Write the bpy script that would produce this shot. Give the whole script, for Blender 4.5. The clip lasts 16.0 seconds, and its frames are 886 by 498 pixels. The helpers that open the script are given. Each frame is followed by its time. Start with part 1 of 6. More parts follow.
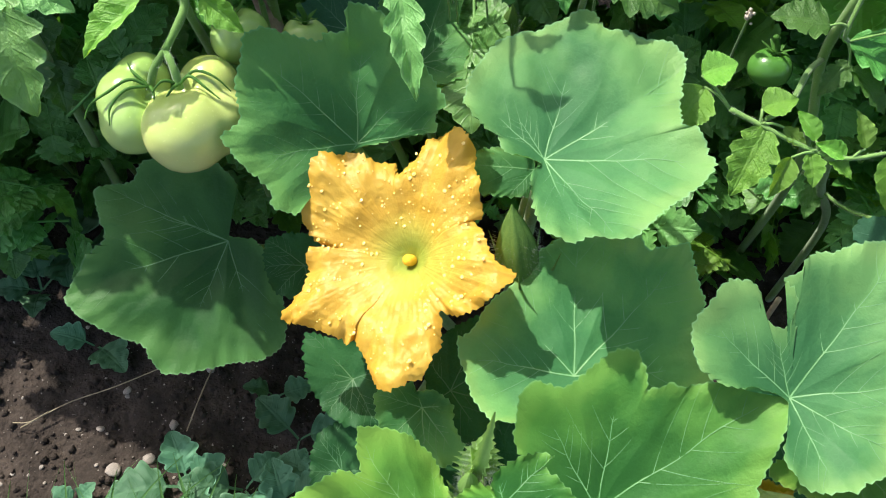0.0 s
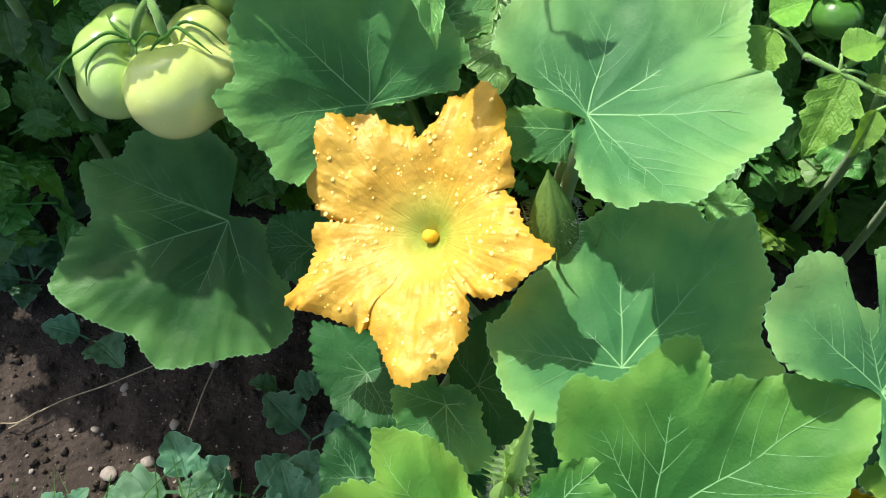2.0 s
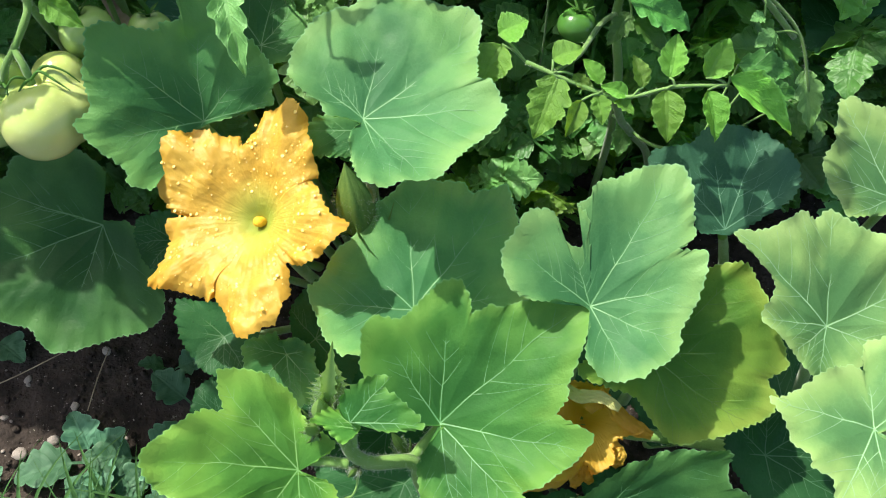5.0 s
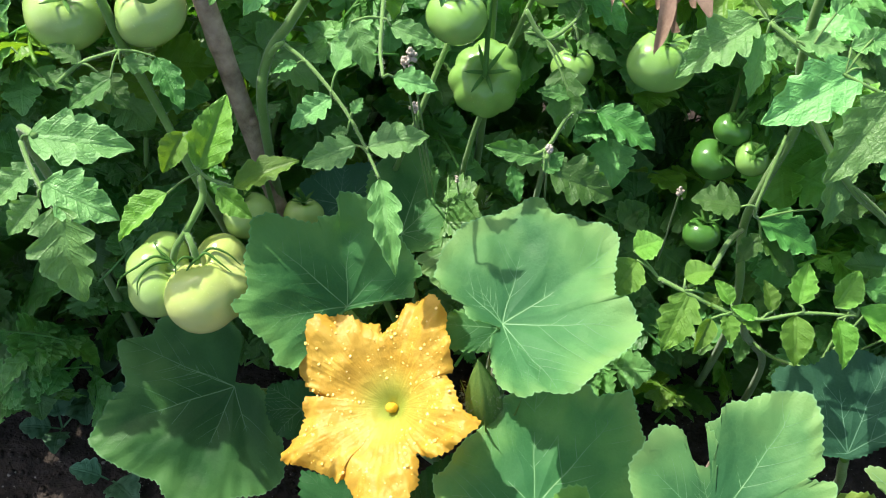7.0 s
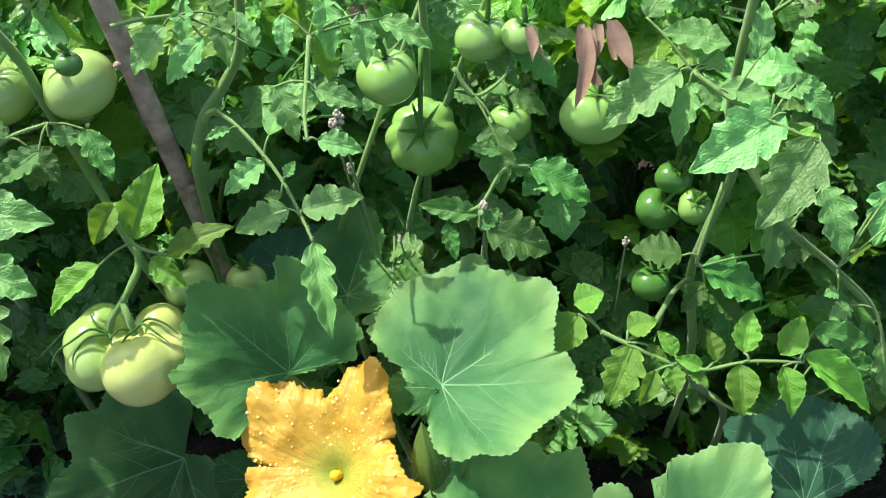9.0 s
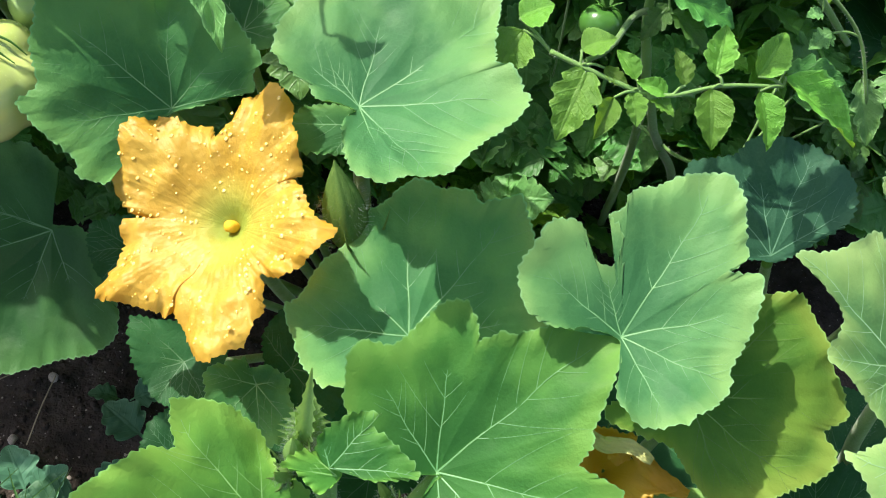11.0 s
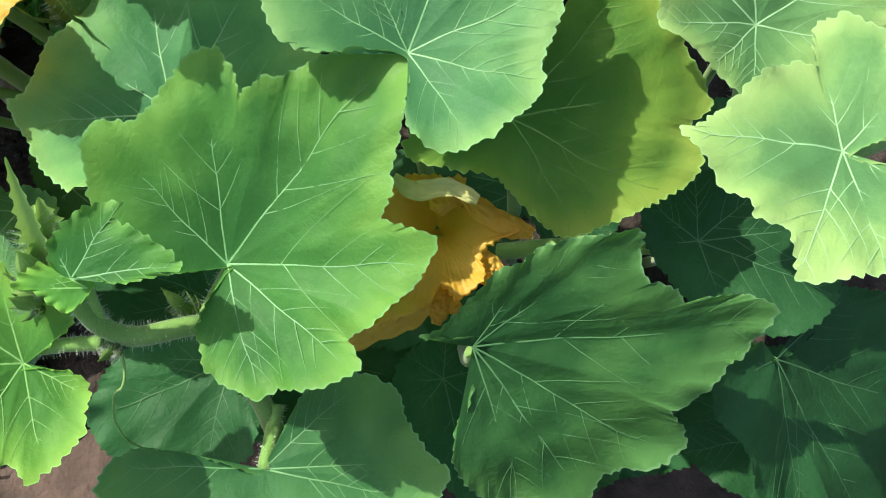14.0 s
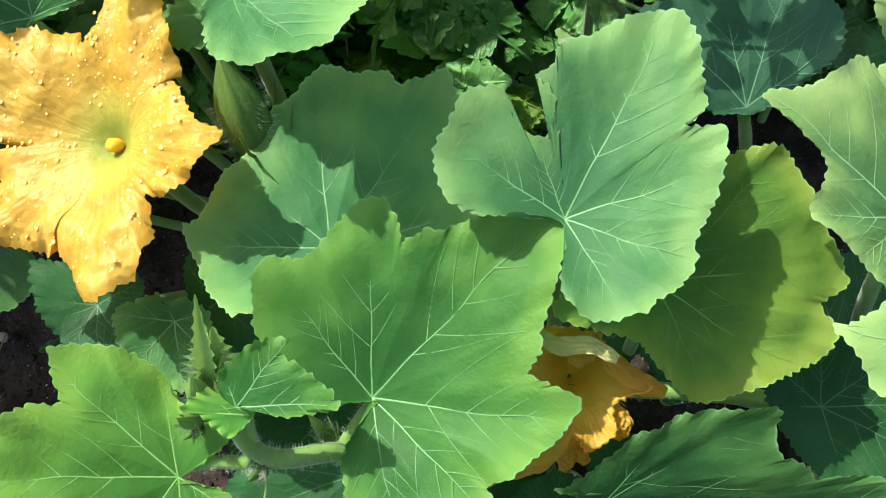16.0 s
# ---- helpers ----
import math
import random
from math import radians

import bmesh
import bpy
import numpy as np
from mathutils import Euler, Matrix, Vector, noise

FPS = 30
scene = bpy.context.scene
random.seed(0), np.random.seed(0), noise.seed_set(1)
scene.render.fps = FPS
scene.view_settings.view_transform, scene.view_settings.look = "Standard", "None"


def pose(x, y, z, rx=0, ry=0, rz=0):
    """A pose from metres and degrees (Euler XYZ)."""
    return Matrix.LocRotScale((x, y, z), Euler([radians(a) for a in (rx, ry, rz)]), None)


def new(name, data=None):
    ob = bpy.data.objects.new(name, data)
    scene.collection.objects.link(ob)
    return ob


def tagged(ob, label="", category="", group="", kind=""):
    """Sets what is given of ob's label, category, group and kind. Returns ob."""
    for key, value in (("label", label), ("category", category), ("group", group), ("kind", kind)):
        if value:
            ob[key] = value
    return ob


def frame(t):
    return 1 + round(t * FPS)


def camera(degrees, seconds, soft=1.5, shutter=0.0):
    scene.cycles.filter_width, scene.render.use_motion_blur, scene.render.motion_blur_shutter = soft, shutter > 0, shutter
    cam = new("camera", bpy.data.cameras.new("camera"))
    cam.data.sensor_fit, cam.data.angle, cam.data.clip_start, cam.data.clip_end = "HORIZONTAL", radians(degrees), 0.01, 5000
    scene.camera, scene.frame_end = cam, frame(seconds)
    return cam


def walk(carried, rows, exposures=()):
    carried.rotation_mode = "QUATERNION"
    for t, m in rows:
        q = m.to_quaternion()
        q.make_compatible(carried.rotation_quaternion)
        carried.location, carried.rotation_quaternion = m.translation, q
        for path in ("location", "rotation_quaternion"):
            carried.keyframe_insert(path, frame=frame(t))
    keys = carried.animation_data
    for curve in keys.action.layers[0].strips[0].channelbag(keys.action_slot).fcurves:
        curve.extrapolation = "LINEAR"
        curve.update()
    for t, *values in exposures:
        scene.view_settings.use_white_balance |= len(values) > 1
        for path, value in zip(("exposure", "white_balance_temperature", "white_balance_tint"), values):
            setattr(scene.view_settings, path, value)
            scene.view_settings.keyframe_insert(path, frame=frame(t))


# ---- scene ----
cam = camera(51.8, 16.0, soft=1.1)
# seconds, eye in metres, turn in degrees
PATH = [
    (0, 0.0000, 0.0000, 0.7578, 32.00, -0.00, 0.00),
    (0.5, -0.0034, 0.0074, 0.7391, 32.54, 0.53, -0.11),
    (1, -0.0035, 0.0143, 0.7144, 32.51, 0.82, -0.18),
    (1.5, -0.0023, 0.0225, 0.7022, 32.11, 1.03, -0.10),
    (2, -0.0039, 0.0280, 0.6921, 31.71, 1.24, 0.18),
    (2.5, -0.0067, 0.0313, 0.6904, 31.29, 1.22, 0.13),
    (3, 0.0013, 0.0176, 0.7059, 31.04, 1.03, -0.92),
    (3.5, 0.0321, -0.0275, 0.7459, 30.77, 0.68, -3.54),
    (3.7, 0.0358, -0.0381, 0.7522, 30.43, 0.25, -4.61),
    (5.8, 0.0638, -0.0584, 0.8321, 33.77, -0.61, -6.78),
    (6, 0.0600, -0.0545, 0.8381, 34.96, -0.52, -5.95),
    (6.5, 0.0400, -0.0438, 0.8496, 37.24, -0.35, -3.61),
    (7, 0.0170, -0.0320, 0.8531, 39.16, 0.38, -0.46),
    (7.5, 0.0069, -0.0272, 0.8519, 40.26, 1.36, 1.67),
    (8, 0.0083, -0.0281, 0.8481, 40.77, 2.27, 2.14),
    (8.5, 0.0441, -0.0254, 0.8480, 41.99, 2.53, -0.27),
    (8.7, 0.0527, -0.0244, 0.8516, 42.63, 2.30, -1.17),
    (10.8, 0.0626, -0.0242, 0.7340, 35.57, -2.80, -6.14),
    (11, 0.0486, -0.0239, 0.7163, 34.07, -2.87, -5.65),
    (11.5, 0.0332, -0.0348, 0.6949, 31.81, -2.96, -5.11),
    (12, 0.0399, -0.0408, 0.6697, 28.83, -2.18, -6.62),
    (12.2, 0.0590, -0.0440, 0.6560, 27.35, -0.51, -8.03),
    (12.5, 0.0803, -0.0431, 0.6536, 25.89, 0.06, -11.73),
    (13, 0.1306, -0.0492, 0.6409, 24.52, 2.68, -19.03),
    (13.5, 0.1445, -0.0453, 0.6211, 23.99, 2.68, -20.22),
    (14, 0.1383, -0.0356, 0.6136, 24.66, 1.23, -15.98),
    (14.5, 0.1245, -0.0207, 0.6135, 25.88, 0.62, -12.90),
    (15, 0.1198, -0.0196, 0.6240, 26.84, 0.99, -11.07),
    (15.5, 0.1163, -0.0077, 0.6351, 27.80, 1.74, -10.47),
    (16, 0.1079, -0.0050, 0.6498, 29.11, 2.37, -10.04),
]
walk(cam, [(t, pose(*p)) for t, *p in PATH])


# ---- light ----
SUN_TO = Vector((-0.50, 0.46, 1.0)).normalized()
world = bpy.data.worlds.new("sky")
scene.world = world
world.use_nodes = True
sky = world.node_tree.nodes.new("ShaderNodeTexSky")
sky.sky_type, sky.sun_disc, sky.dust_density = "NISHITA", False, 4.0
sky.sun_elevation, sky.sun_rotation = math.asin(SUN_TO.z), math.atan2(SUN_TO.x, SUN_TO.y)
world.node_tree.links.new(sky.outputs[0], world.node_tree.nodes["Background"].inputs[0])
world.node_tree.nodes["Background"].inputs[1].default_value = 0.15
sun = new("sun", bpy.data.lights.new("sun", "SUN"))
sun.data.energy, sun.data.angle, sun.data.color = 4.2, radians(0.55), (1.0, 0.95, 0.86)
sun.rotation_euler = SUN_TO.to_track_quat("Z", "Y").to_euler()
scene.view_settings.exposure = 0.86


# ---- materials ----
def material(name, rough=0.5, spec=0.5):
    m = bpy.data.materials.new(name)
    m.use_nodes = True
    b = m.node_tree.nodes["Principled BSDF"]
    b.inputs["Roughness"].default_value = rough
    b.inputs["Specular IOR Level"].default_value = spec
    return m, m.node_tree, b


def node(nt, kind, **inputs):
    n = nt.nodes.new(kind)
    for k, v in inputs.items():
        n.inputs[k.replace("_", " ")].default_value = v
    return n


def coords(nt):
    return nt.nodes.new("ShaderNodeTexCoord").outputs["Object"]


def noise_tex(nt, scale, detail=4.0, rough=0.55):
    n = node(nt, "ShaderNodeTexNoise", Scale=scale, Detail=detail, Roughness=rough)
    nt.links.new(coords(nt), n.inputs["Vector"])
    return n.outputs["Fac"]


def ramp(nt, fac, stops):
    r = nt.nodes.new("ShaderNodeValToRGB")
    e = r.color_ramp.elements
    while len(e) < len(stops):
        e.new(0.5)
    for el, (p, c) in zip(e, stops):
        el.position, el.color = p, (*c, 1)
    nt.links.new(fac, r.inputs[0])
    return r.outputs[0]


def mix(nt, fac, a, b, kind="MIX"):
    m = nt.nodes.new("ShaderNodeMix")
    m.data_type, m.blend_type = "RGBA", kind
    for sock, v in ((m.inputs["Factor"], fac), (m.inputs["A"], a), (m.inputs["B"], b)):
        if isinstance(v, bpy.types.NodeSocket):
            nt.links.new(v, sock)
        else:
            sock.default_value = v if isinstance(v, float) else (*v, 1)
    return m.outputs["Result"]


def math_node(nt, op, a, b=0.0):
    m = nt.nodes.new("ShaderNodeMath")
    m.operation = op
    for i, v in enumerate((a, b)):
        if isinstance(v, bpy.types.NodeSocket):
            nt.links.new(v, m.inputs[i])
        else:
            m.inputs[i].default_value = v
    return m.outputs[0]


def bump(nt, b, height, strength, distance):
    n = node(nt, "ShaderNodeBump", Strength=strength, Distance=distance)
    nt.links.new(height, n.inputs["Height"])
    nt.links.new(n.outputs[0], b.inputs["Normal"])


def leafy(name, low, high, through_col, glow=0.3, rough=0.5, spots=0.0, net=300.0, sheen=0.0, spot_col=(0.012, 0.014, 0.01), rim=None):
    """A thin leaf or petal that lets some light through, with a fine net of veins and blotches."""
    m, nt, b = material(name, rough, 0.16)
    col = ramp(nt, noise_tex(nt, 22.0, 5.0), ((0.32, low), (0.7, high)))
    col = mix(nt, ramp(nt, noise_tex(nt, 7.0, 3.0), ((0.35, (0.45, 0.45, 0.45)), (0.62, (0, 0, 0)))), col, tuple(c * 0.55 for c in low))
    cell = node(nt, "ShaderNodeTexVoronoi", Scale=net)
    cell.feature = "DISTANCE_TO_EDGE"
    nt.links.new(coords(nt), cell.inputs["Vector"])
    line = ramp(nt, cell.outputs["Distance"], ((0.0, (1, 1, 1)), (0.12, (0, 0, 0))))
    col = mix(nt, math_node(nt, "MULTIPLY", line, 0.07), col, tuple(min(1, c * 1.9 + 0.02) for c in high))
    if rim:
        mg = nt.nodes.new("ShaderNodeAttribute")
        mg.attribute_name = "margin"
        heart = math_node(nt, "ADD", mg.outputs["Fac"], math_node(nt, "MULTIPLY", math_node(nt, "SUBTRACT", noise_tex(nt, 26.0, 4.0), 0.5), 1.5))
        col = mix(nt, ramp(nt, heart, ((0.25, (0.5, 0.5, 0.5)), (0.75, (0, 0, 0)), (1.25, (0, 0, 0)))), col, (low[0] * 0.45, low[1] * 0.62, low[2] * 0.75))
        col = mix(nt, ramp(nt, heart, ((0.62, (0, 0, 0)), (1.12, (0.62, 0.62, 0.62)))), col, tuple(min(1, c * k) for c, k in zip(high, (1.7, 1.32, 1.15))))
    rnd = nt.nodes.new("ShaderNodeObjectInfo").outputs["Random"]
    h = nt.nodes.new("ShaderNodeHueSaturation")
    nt.links.new(col, h.inputs["Color"])
    nt.links.new(math_node(nt, "ADD", math_node(nt, "MULTIPLY", rnd, 0.3), 0.85), h.inputs["Value"])
    col = h.outputs[0]
    if rim:
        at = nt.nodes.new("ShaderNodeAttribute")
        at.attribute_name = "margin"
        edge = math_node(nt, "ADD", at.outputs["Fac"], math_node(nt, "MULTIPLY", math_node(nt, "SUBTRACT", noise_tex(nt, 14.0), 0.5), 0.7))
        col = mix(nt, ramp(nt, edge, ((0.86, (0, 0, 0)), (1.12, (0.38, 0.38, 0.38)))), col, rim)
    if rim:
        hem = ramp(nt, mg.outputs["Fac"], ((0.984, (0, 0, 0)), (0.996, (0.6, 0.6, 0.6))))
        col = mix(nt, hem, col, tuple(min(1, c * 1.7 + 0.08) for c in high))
    if spots:
        sp = ramp(nt, noise_tex(nt, 260.0, 2.0), ((0.71, (0, 0, 0)), (0.75, (1, 1, 1))))
        col = mix(nt, math_node(nt, "MULTIPLY", sp, spots), col, spot_col)
    nt.links.new(col, b.inputs["Base Color"])
    nt.links.new(ramp(nt, noise_tex(nt, 60.0), ((0.3, (rough - 0.1,) * 3), (0.7, (rough + 0.14,) * 3))), b.inputs["Roughness"])
    if sheen:
        b.inputs["Sheen Weight"].default_value, b.inputs["Sheen Roughness"].default_value = sheen, 0.5
    hgt = math_node(nt, "ADD", math_node(nt, "MULTIPLY", noise_tex(nt, 75.0, 3.0), 1.5), math_node(nt, "MULTIPLY", noise_tex(nt, 160.0, 3.0), 0.8))
    hgt = math_node(nt, "ADD", hgt, math_node(nt, "MULTIPLY", noise_tex(nt, 520.0, 3.0), 0.8))
    hgt = math_node(nt, "SUBTRACT", hgt, math_node(nt, "MULTIPLY", line, 0.06))
    bump(nt, b, hgt, 0.32, 0.0015)
    tr = nt.nodes.new("ShaderNodeBsdfTranslucent")
    tr.inputs["Color"].default_value = (*through_col, 1)
    mx = nt.nodes.new("ShaderNodeMixShader")
    mx.inputs[0].default_value = glow
    nt.links.new(b.outputs[0], mx.inputs[1])
    nt.links.new(tr.outputs[0], mx.inputs[2])
    nt.links.new(mx.outputs[0], nt.nodes["Material Output"].inputs["Surface"])
    return m


def tomato_leafy(name, low, high, through_col, glow=0.3, rough=0.40):
    """A tomato leaflet: midrib and slanting side veins drawn along the leaflet's own length and width."""
    m, nt, b = material(name, rough, 0.45)
    along, across = nt.nodes.new("ShaderNodeAttribute"), nt.nodes.new("ShaderNodeAttribute")
    along.attribute_name, across.attribute_name = "along", "across"
    side = math_node(nt, "ABSOLUTE", across.outputs["Fac"])
    run = math_node(nt, "MULTIPLY", math_node(nt, "SUBTRACT", along.outputs["Fac"], math_node(nt, "MULTIPLY", side, 0.16)), 7.0)
    wave = math_node(nt, "ABSOLUTE", math_node(nt, "SUBTRACT", math_node(nt, "FRACT", run), 0.5))
    rib = ramp(nt, wave, ((0.40, (0, 0, 0)), (0.5, (1, 1, 1))))
    mid = ramp(nt, side, ((0.03, (1, 1, 1)), (0.10, (0, 0, 0))))
    line = math_node(nt, "MAXIMUM", math_node(nt, "MULTIPLY", rib, 0.6), mid)
    col = ramp(nt, noise_tex(nt, 9.0, 5.0), ((0.3, low), (0.7, high)))
    col = mix(nt, math_node(nt, "MULTIPLY", line, 0.16), col, tuple(min(1, c * 1.4 + 0.03) for c in high))
    col = mix(nt, ramp(nt, side, ((0.86, (0, 0, 0)), (0.97, (0.5, 0.5, 0.5)))), col, tuple(min(1, c * 1.6 + 0.06) for c in high))
    rnd = nt.nodes.new("ShaderNodeObjectInfo").outputs["Random"]
    h = nt.nodes.new("ShaderNodeHueSaturation")
    nt.links.new(col, h.inputs["Color"])
    nt.links.new(math_node(nt, "ADD", math_node(nt, "MULTIPLY", rnd, 0.75), 0.62), h.inputs["Value"])
    nt.links.new(math_node(nt, "ADD", math_node(nt, "MULTIPLY", rnd, 0.03), 0.485), h.inputs["Hue"])
    nt.links.new(h.outputs[0], b.inputs["Base Color"])
    hgt = math_node(nt, "SUBTRACT", math_node(nt, "MULTIPLY", noise_tex(nt, 26.0, 3.0), 1.3), math_node(nt, "MULTIPLY", line, 0.5))
    bump(nt, b, hgt, 0.6, 0.0016)
    tr = nt.nodes.new("ShaderNodeBsdfTranslucent")
    tr.inputs["Color"].default_value = (*through_col, 1)
    mx = nt.nodes.new("ShaderNodeMixShader")
    mx.inputs[0].default_value = glow
    nt.links.new(b.outputs[0], mx.inputs[1])
    nt.links.new(tr.outputs[0], mx.inputs[2])
    nt.links.new(mx.outputs[0], nt.nodes["Material Output"].inputs["Surface"])
    return m


def plain(name, low, high, scale=40.0, rough=0.6, relief=0.4, depth=0.001, spec=0.4, metal=0.0):
    m, nt, b = material(name, rough, spec)
    nt.links.new(ramp(nt, noise_tex(nt, scale, 6.0), ((0.3, low), (0.7, high))), b.inputs["Base Color"])
    b.inputs["Metallic"].default_value = metal
    bump(nt, b, noise_tex(nt, scale * 5, 4.0), relief, depth)
    return m


LEAF = {
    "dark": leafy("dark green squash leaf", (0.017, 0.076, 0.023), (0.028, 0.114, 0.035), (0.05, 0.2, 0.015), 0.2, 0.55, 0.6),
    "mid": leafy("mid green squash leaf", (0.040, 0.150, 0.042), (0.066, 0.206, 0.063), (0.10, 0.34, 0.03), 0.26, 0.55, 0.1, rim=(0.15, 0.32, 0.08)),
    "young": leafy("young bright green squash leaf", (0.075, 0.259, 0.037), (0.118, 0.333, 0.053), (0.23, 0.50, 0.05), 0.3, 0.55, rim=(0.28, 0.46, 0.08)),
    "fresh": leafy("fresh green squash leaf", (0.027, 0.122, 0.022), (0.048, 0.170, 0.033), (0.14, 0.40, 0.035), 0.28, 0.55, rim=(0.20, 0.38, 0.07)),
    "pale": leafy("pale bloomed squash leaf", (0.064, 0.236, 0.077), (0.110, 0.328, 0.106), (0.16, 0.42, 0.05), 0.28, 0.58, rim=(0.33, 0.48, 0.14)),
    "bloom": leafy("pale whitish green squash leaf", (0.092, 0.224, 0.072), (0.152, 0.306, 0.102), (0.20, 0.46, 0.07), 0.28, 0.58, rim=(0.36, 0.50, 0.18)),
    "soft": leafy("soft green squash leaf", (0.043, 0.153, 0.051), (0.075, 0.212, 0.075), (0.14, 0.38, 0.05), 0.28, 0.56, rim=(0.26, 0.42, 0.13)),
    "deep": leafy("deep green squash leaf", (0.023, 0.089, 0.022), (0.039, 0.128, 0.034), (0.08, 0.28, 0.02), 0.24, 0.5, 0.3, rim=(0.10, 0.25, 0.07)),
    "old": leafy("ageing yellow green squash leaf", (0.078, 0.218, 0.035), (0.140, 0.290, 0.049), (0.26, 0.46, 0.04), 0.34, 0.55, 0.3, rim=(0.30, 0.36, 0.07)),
    "blue": leafy("blue green squash leaf", (0.032, 0.115, 0.060), (0.055, 0.155, 0.085), (0.06, 0.22, 0.04), 0.2, 0.55, 0.1),
}
# very pale yellow: sunlight on the old leaf's edge, put into the colour
LEAF["sunlit"] = leafy("squash leaf in painted sunlit yellow", (0.70, 0.72, 0.24), (0.82, 0.82, 0.36), (0.8, 0.8, 0.25), 0.4, 0.6)
LEAF["tip"] = leafy("pale yellow green growing tip", (0.17, 0.33, 0.08), (0.28, 0.44, 0.14), (0.3, 0.5, 0.08), 0.3, 0.6, net=600.0)
VEIN = {t: plain(t + " leaf vein", tuple(c * 0.94 for c in lo), tuple(c * 0.94 for c in hi), 60.0, 0.5) for t, lo, hi in (
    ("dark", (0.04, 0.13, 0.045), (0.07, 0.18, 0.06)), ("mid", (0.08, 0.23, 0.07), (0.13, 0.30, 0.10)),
    ("bloom", (0.18, 0.37, 0.15), (0.26, 0.45, 0.21)), ("soft", (0.09, 0.25, 0.08), (0.15, 0.33, 0.12)), ("deep", (0.06, 0.18, 0.055), (0.10, 0.25, 0.08)), ("young", (0.15, 0.37, 0.08), (0.23, 0.45, 0.12)), ("fresh", (0.08, 0.25, 0.07), (0.15, 0.34, 0.12)), ("pale", (0.12, 0.31, 0.11), (0.19, 0.39, 0.15)),
    ("old", (0.12, 0.24, 0.04), (0.18, 0.30, 0.06)), ("blue", (0.07, 0.19, 0.10), (0.12, 0.26, 0.14)))}
STEM = leafy("hairy green squash stem", (0.15, 0.31, 0.06), (0.24, 0.41, 0.11), (0.2, 0.4, 0.05), 0.15, 0.5, 0.0, 500.0, 0.3)
HAIR = plain("white plant hair", (0.55, 0.62, 0.48), (0.7, 0.75, 0.62), 80.0, 0.5)
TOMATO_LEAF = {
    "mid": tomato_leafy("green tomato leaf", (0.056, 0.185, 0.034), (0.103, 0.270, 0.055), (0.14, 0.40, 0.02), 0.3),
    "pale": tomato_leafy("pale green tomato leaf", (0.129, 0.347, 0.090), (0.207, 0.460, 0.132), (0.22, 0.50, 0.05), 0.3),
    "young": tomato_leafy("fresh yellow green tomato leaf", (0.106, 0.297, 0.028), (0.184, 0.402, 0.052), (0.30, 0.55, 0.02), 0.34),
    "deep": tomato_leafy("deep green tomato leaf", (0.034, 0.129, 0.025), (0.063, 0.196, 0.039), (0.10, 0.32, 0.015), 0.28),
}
WEED = tomato_leafy("blue green weed leaf", (0.045, 0.140, 0.066), (0.080, 0.205, 0.100), (0.10, 0.30, 0.06), 0.22, 0.65)
GRASS = leafy("green grass blade", (0.06, 0.15, 0.045), (0.10, 0.22, 0.07), (0.12, 0.3, 0.04), 0.3, 0.5, net=600.0)
STRAW = plain("dry straw", (0.20, 0.16, 0.10), (0.36, 0.30, 0.19), 90.0, 0.7)


def petal_material(name="orange yellow squash petal", throat=(0.34, 0.42, 0.06), glow=0.36):
    """Orange-yellow petals that turn green in the throat, with fine rays running outwards."""
    m, nt, b = material(name, 0.45, 0.4)
    tc = nt.nodes.new("ShaderNodeTexCoord").outputs["Object"]
    ln = nt.nodes.new("ShaderNodeVectorMath")
    ln.operation = "LENGTH"
    nt.links.new(tc, ln.inputs[0])
    col = ramp(nt, noise_tex(nt, 45.0, 5.0), ((0.3, (0.61, 0.345, 0.034)), (0.7, (0.70, 0.45, 0.068))))
    reach = math_node(nt, "MULTIPLY", ln.outputs["Value"], 20.0)
    col = mix(nt, ramp(nt, reach, ((0.25, (1, 1, 1)), (0.75, (0, 0, 0)))), col, (0.85, 0.62, 0.10))
    col = mix(nt, ramp(nt, reach, ((0.22, (1, 1, 1)), (0.66, (0, 0, 0)))), col, throat)
    gr = nt.nodes.new("ShaderNodeTexGradient")
    gr.gradient_type = "RADIAL"
    nt.links.new(tc, gr.inputs[0])
    ray = node(nt, "ShaderNodeTexNoise", Scale=1.0, Detail=3.0)
    ray.noise_dimensions = "1D"
    nt.links.new(math_node(nt, "MULTIPLY", gr.outputs["Fac"], 110.0), ray.inputs["W"])
    rays = ramp(nt, ray.outputs["Fac"], ((0.36, (1, 1, 1)), (0.5, (0, 0, 0))))
    col = mix(nt, math_node(nt, "MULTIPLY", rays, 0.03), col, (0.66, 0.27, 0.01))
    nt.links.new(col, b.inputs["Base Color"])
    hgt = math_node(nt, "SUBTRACT", noise_tex(nt, 170.0, 4.0), math_node(nt, "MULTIPLY", rays, 0.05))
    bump(nt, b, hgt, 0.6, 0.0022)
    tr = nt.nodes.new("ShaderNodeBsdfTranslucent")
    tr.inputs["Color"].default_value = (0.95, 0.52, 0.03, 1)
    mx = nt.nodes.new("ShaderNodeMixShader")
    mx.inputs[0].default_value = glow
    nt.links.new(b.outputs[0], mx.inputs[1])
    nt.links.new(tr.outputs[0], mx.inputs[2])
    nt.links.new(mx.outputs[0], nt.nodes["Material Output"].inputs["Surface"])
    return m


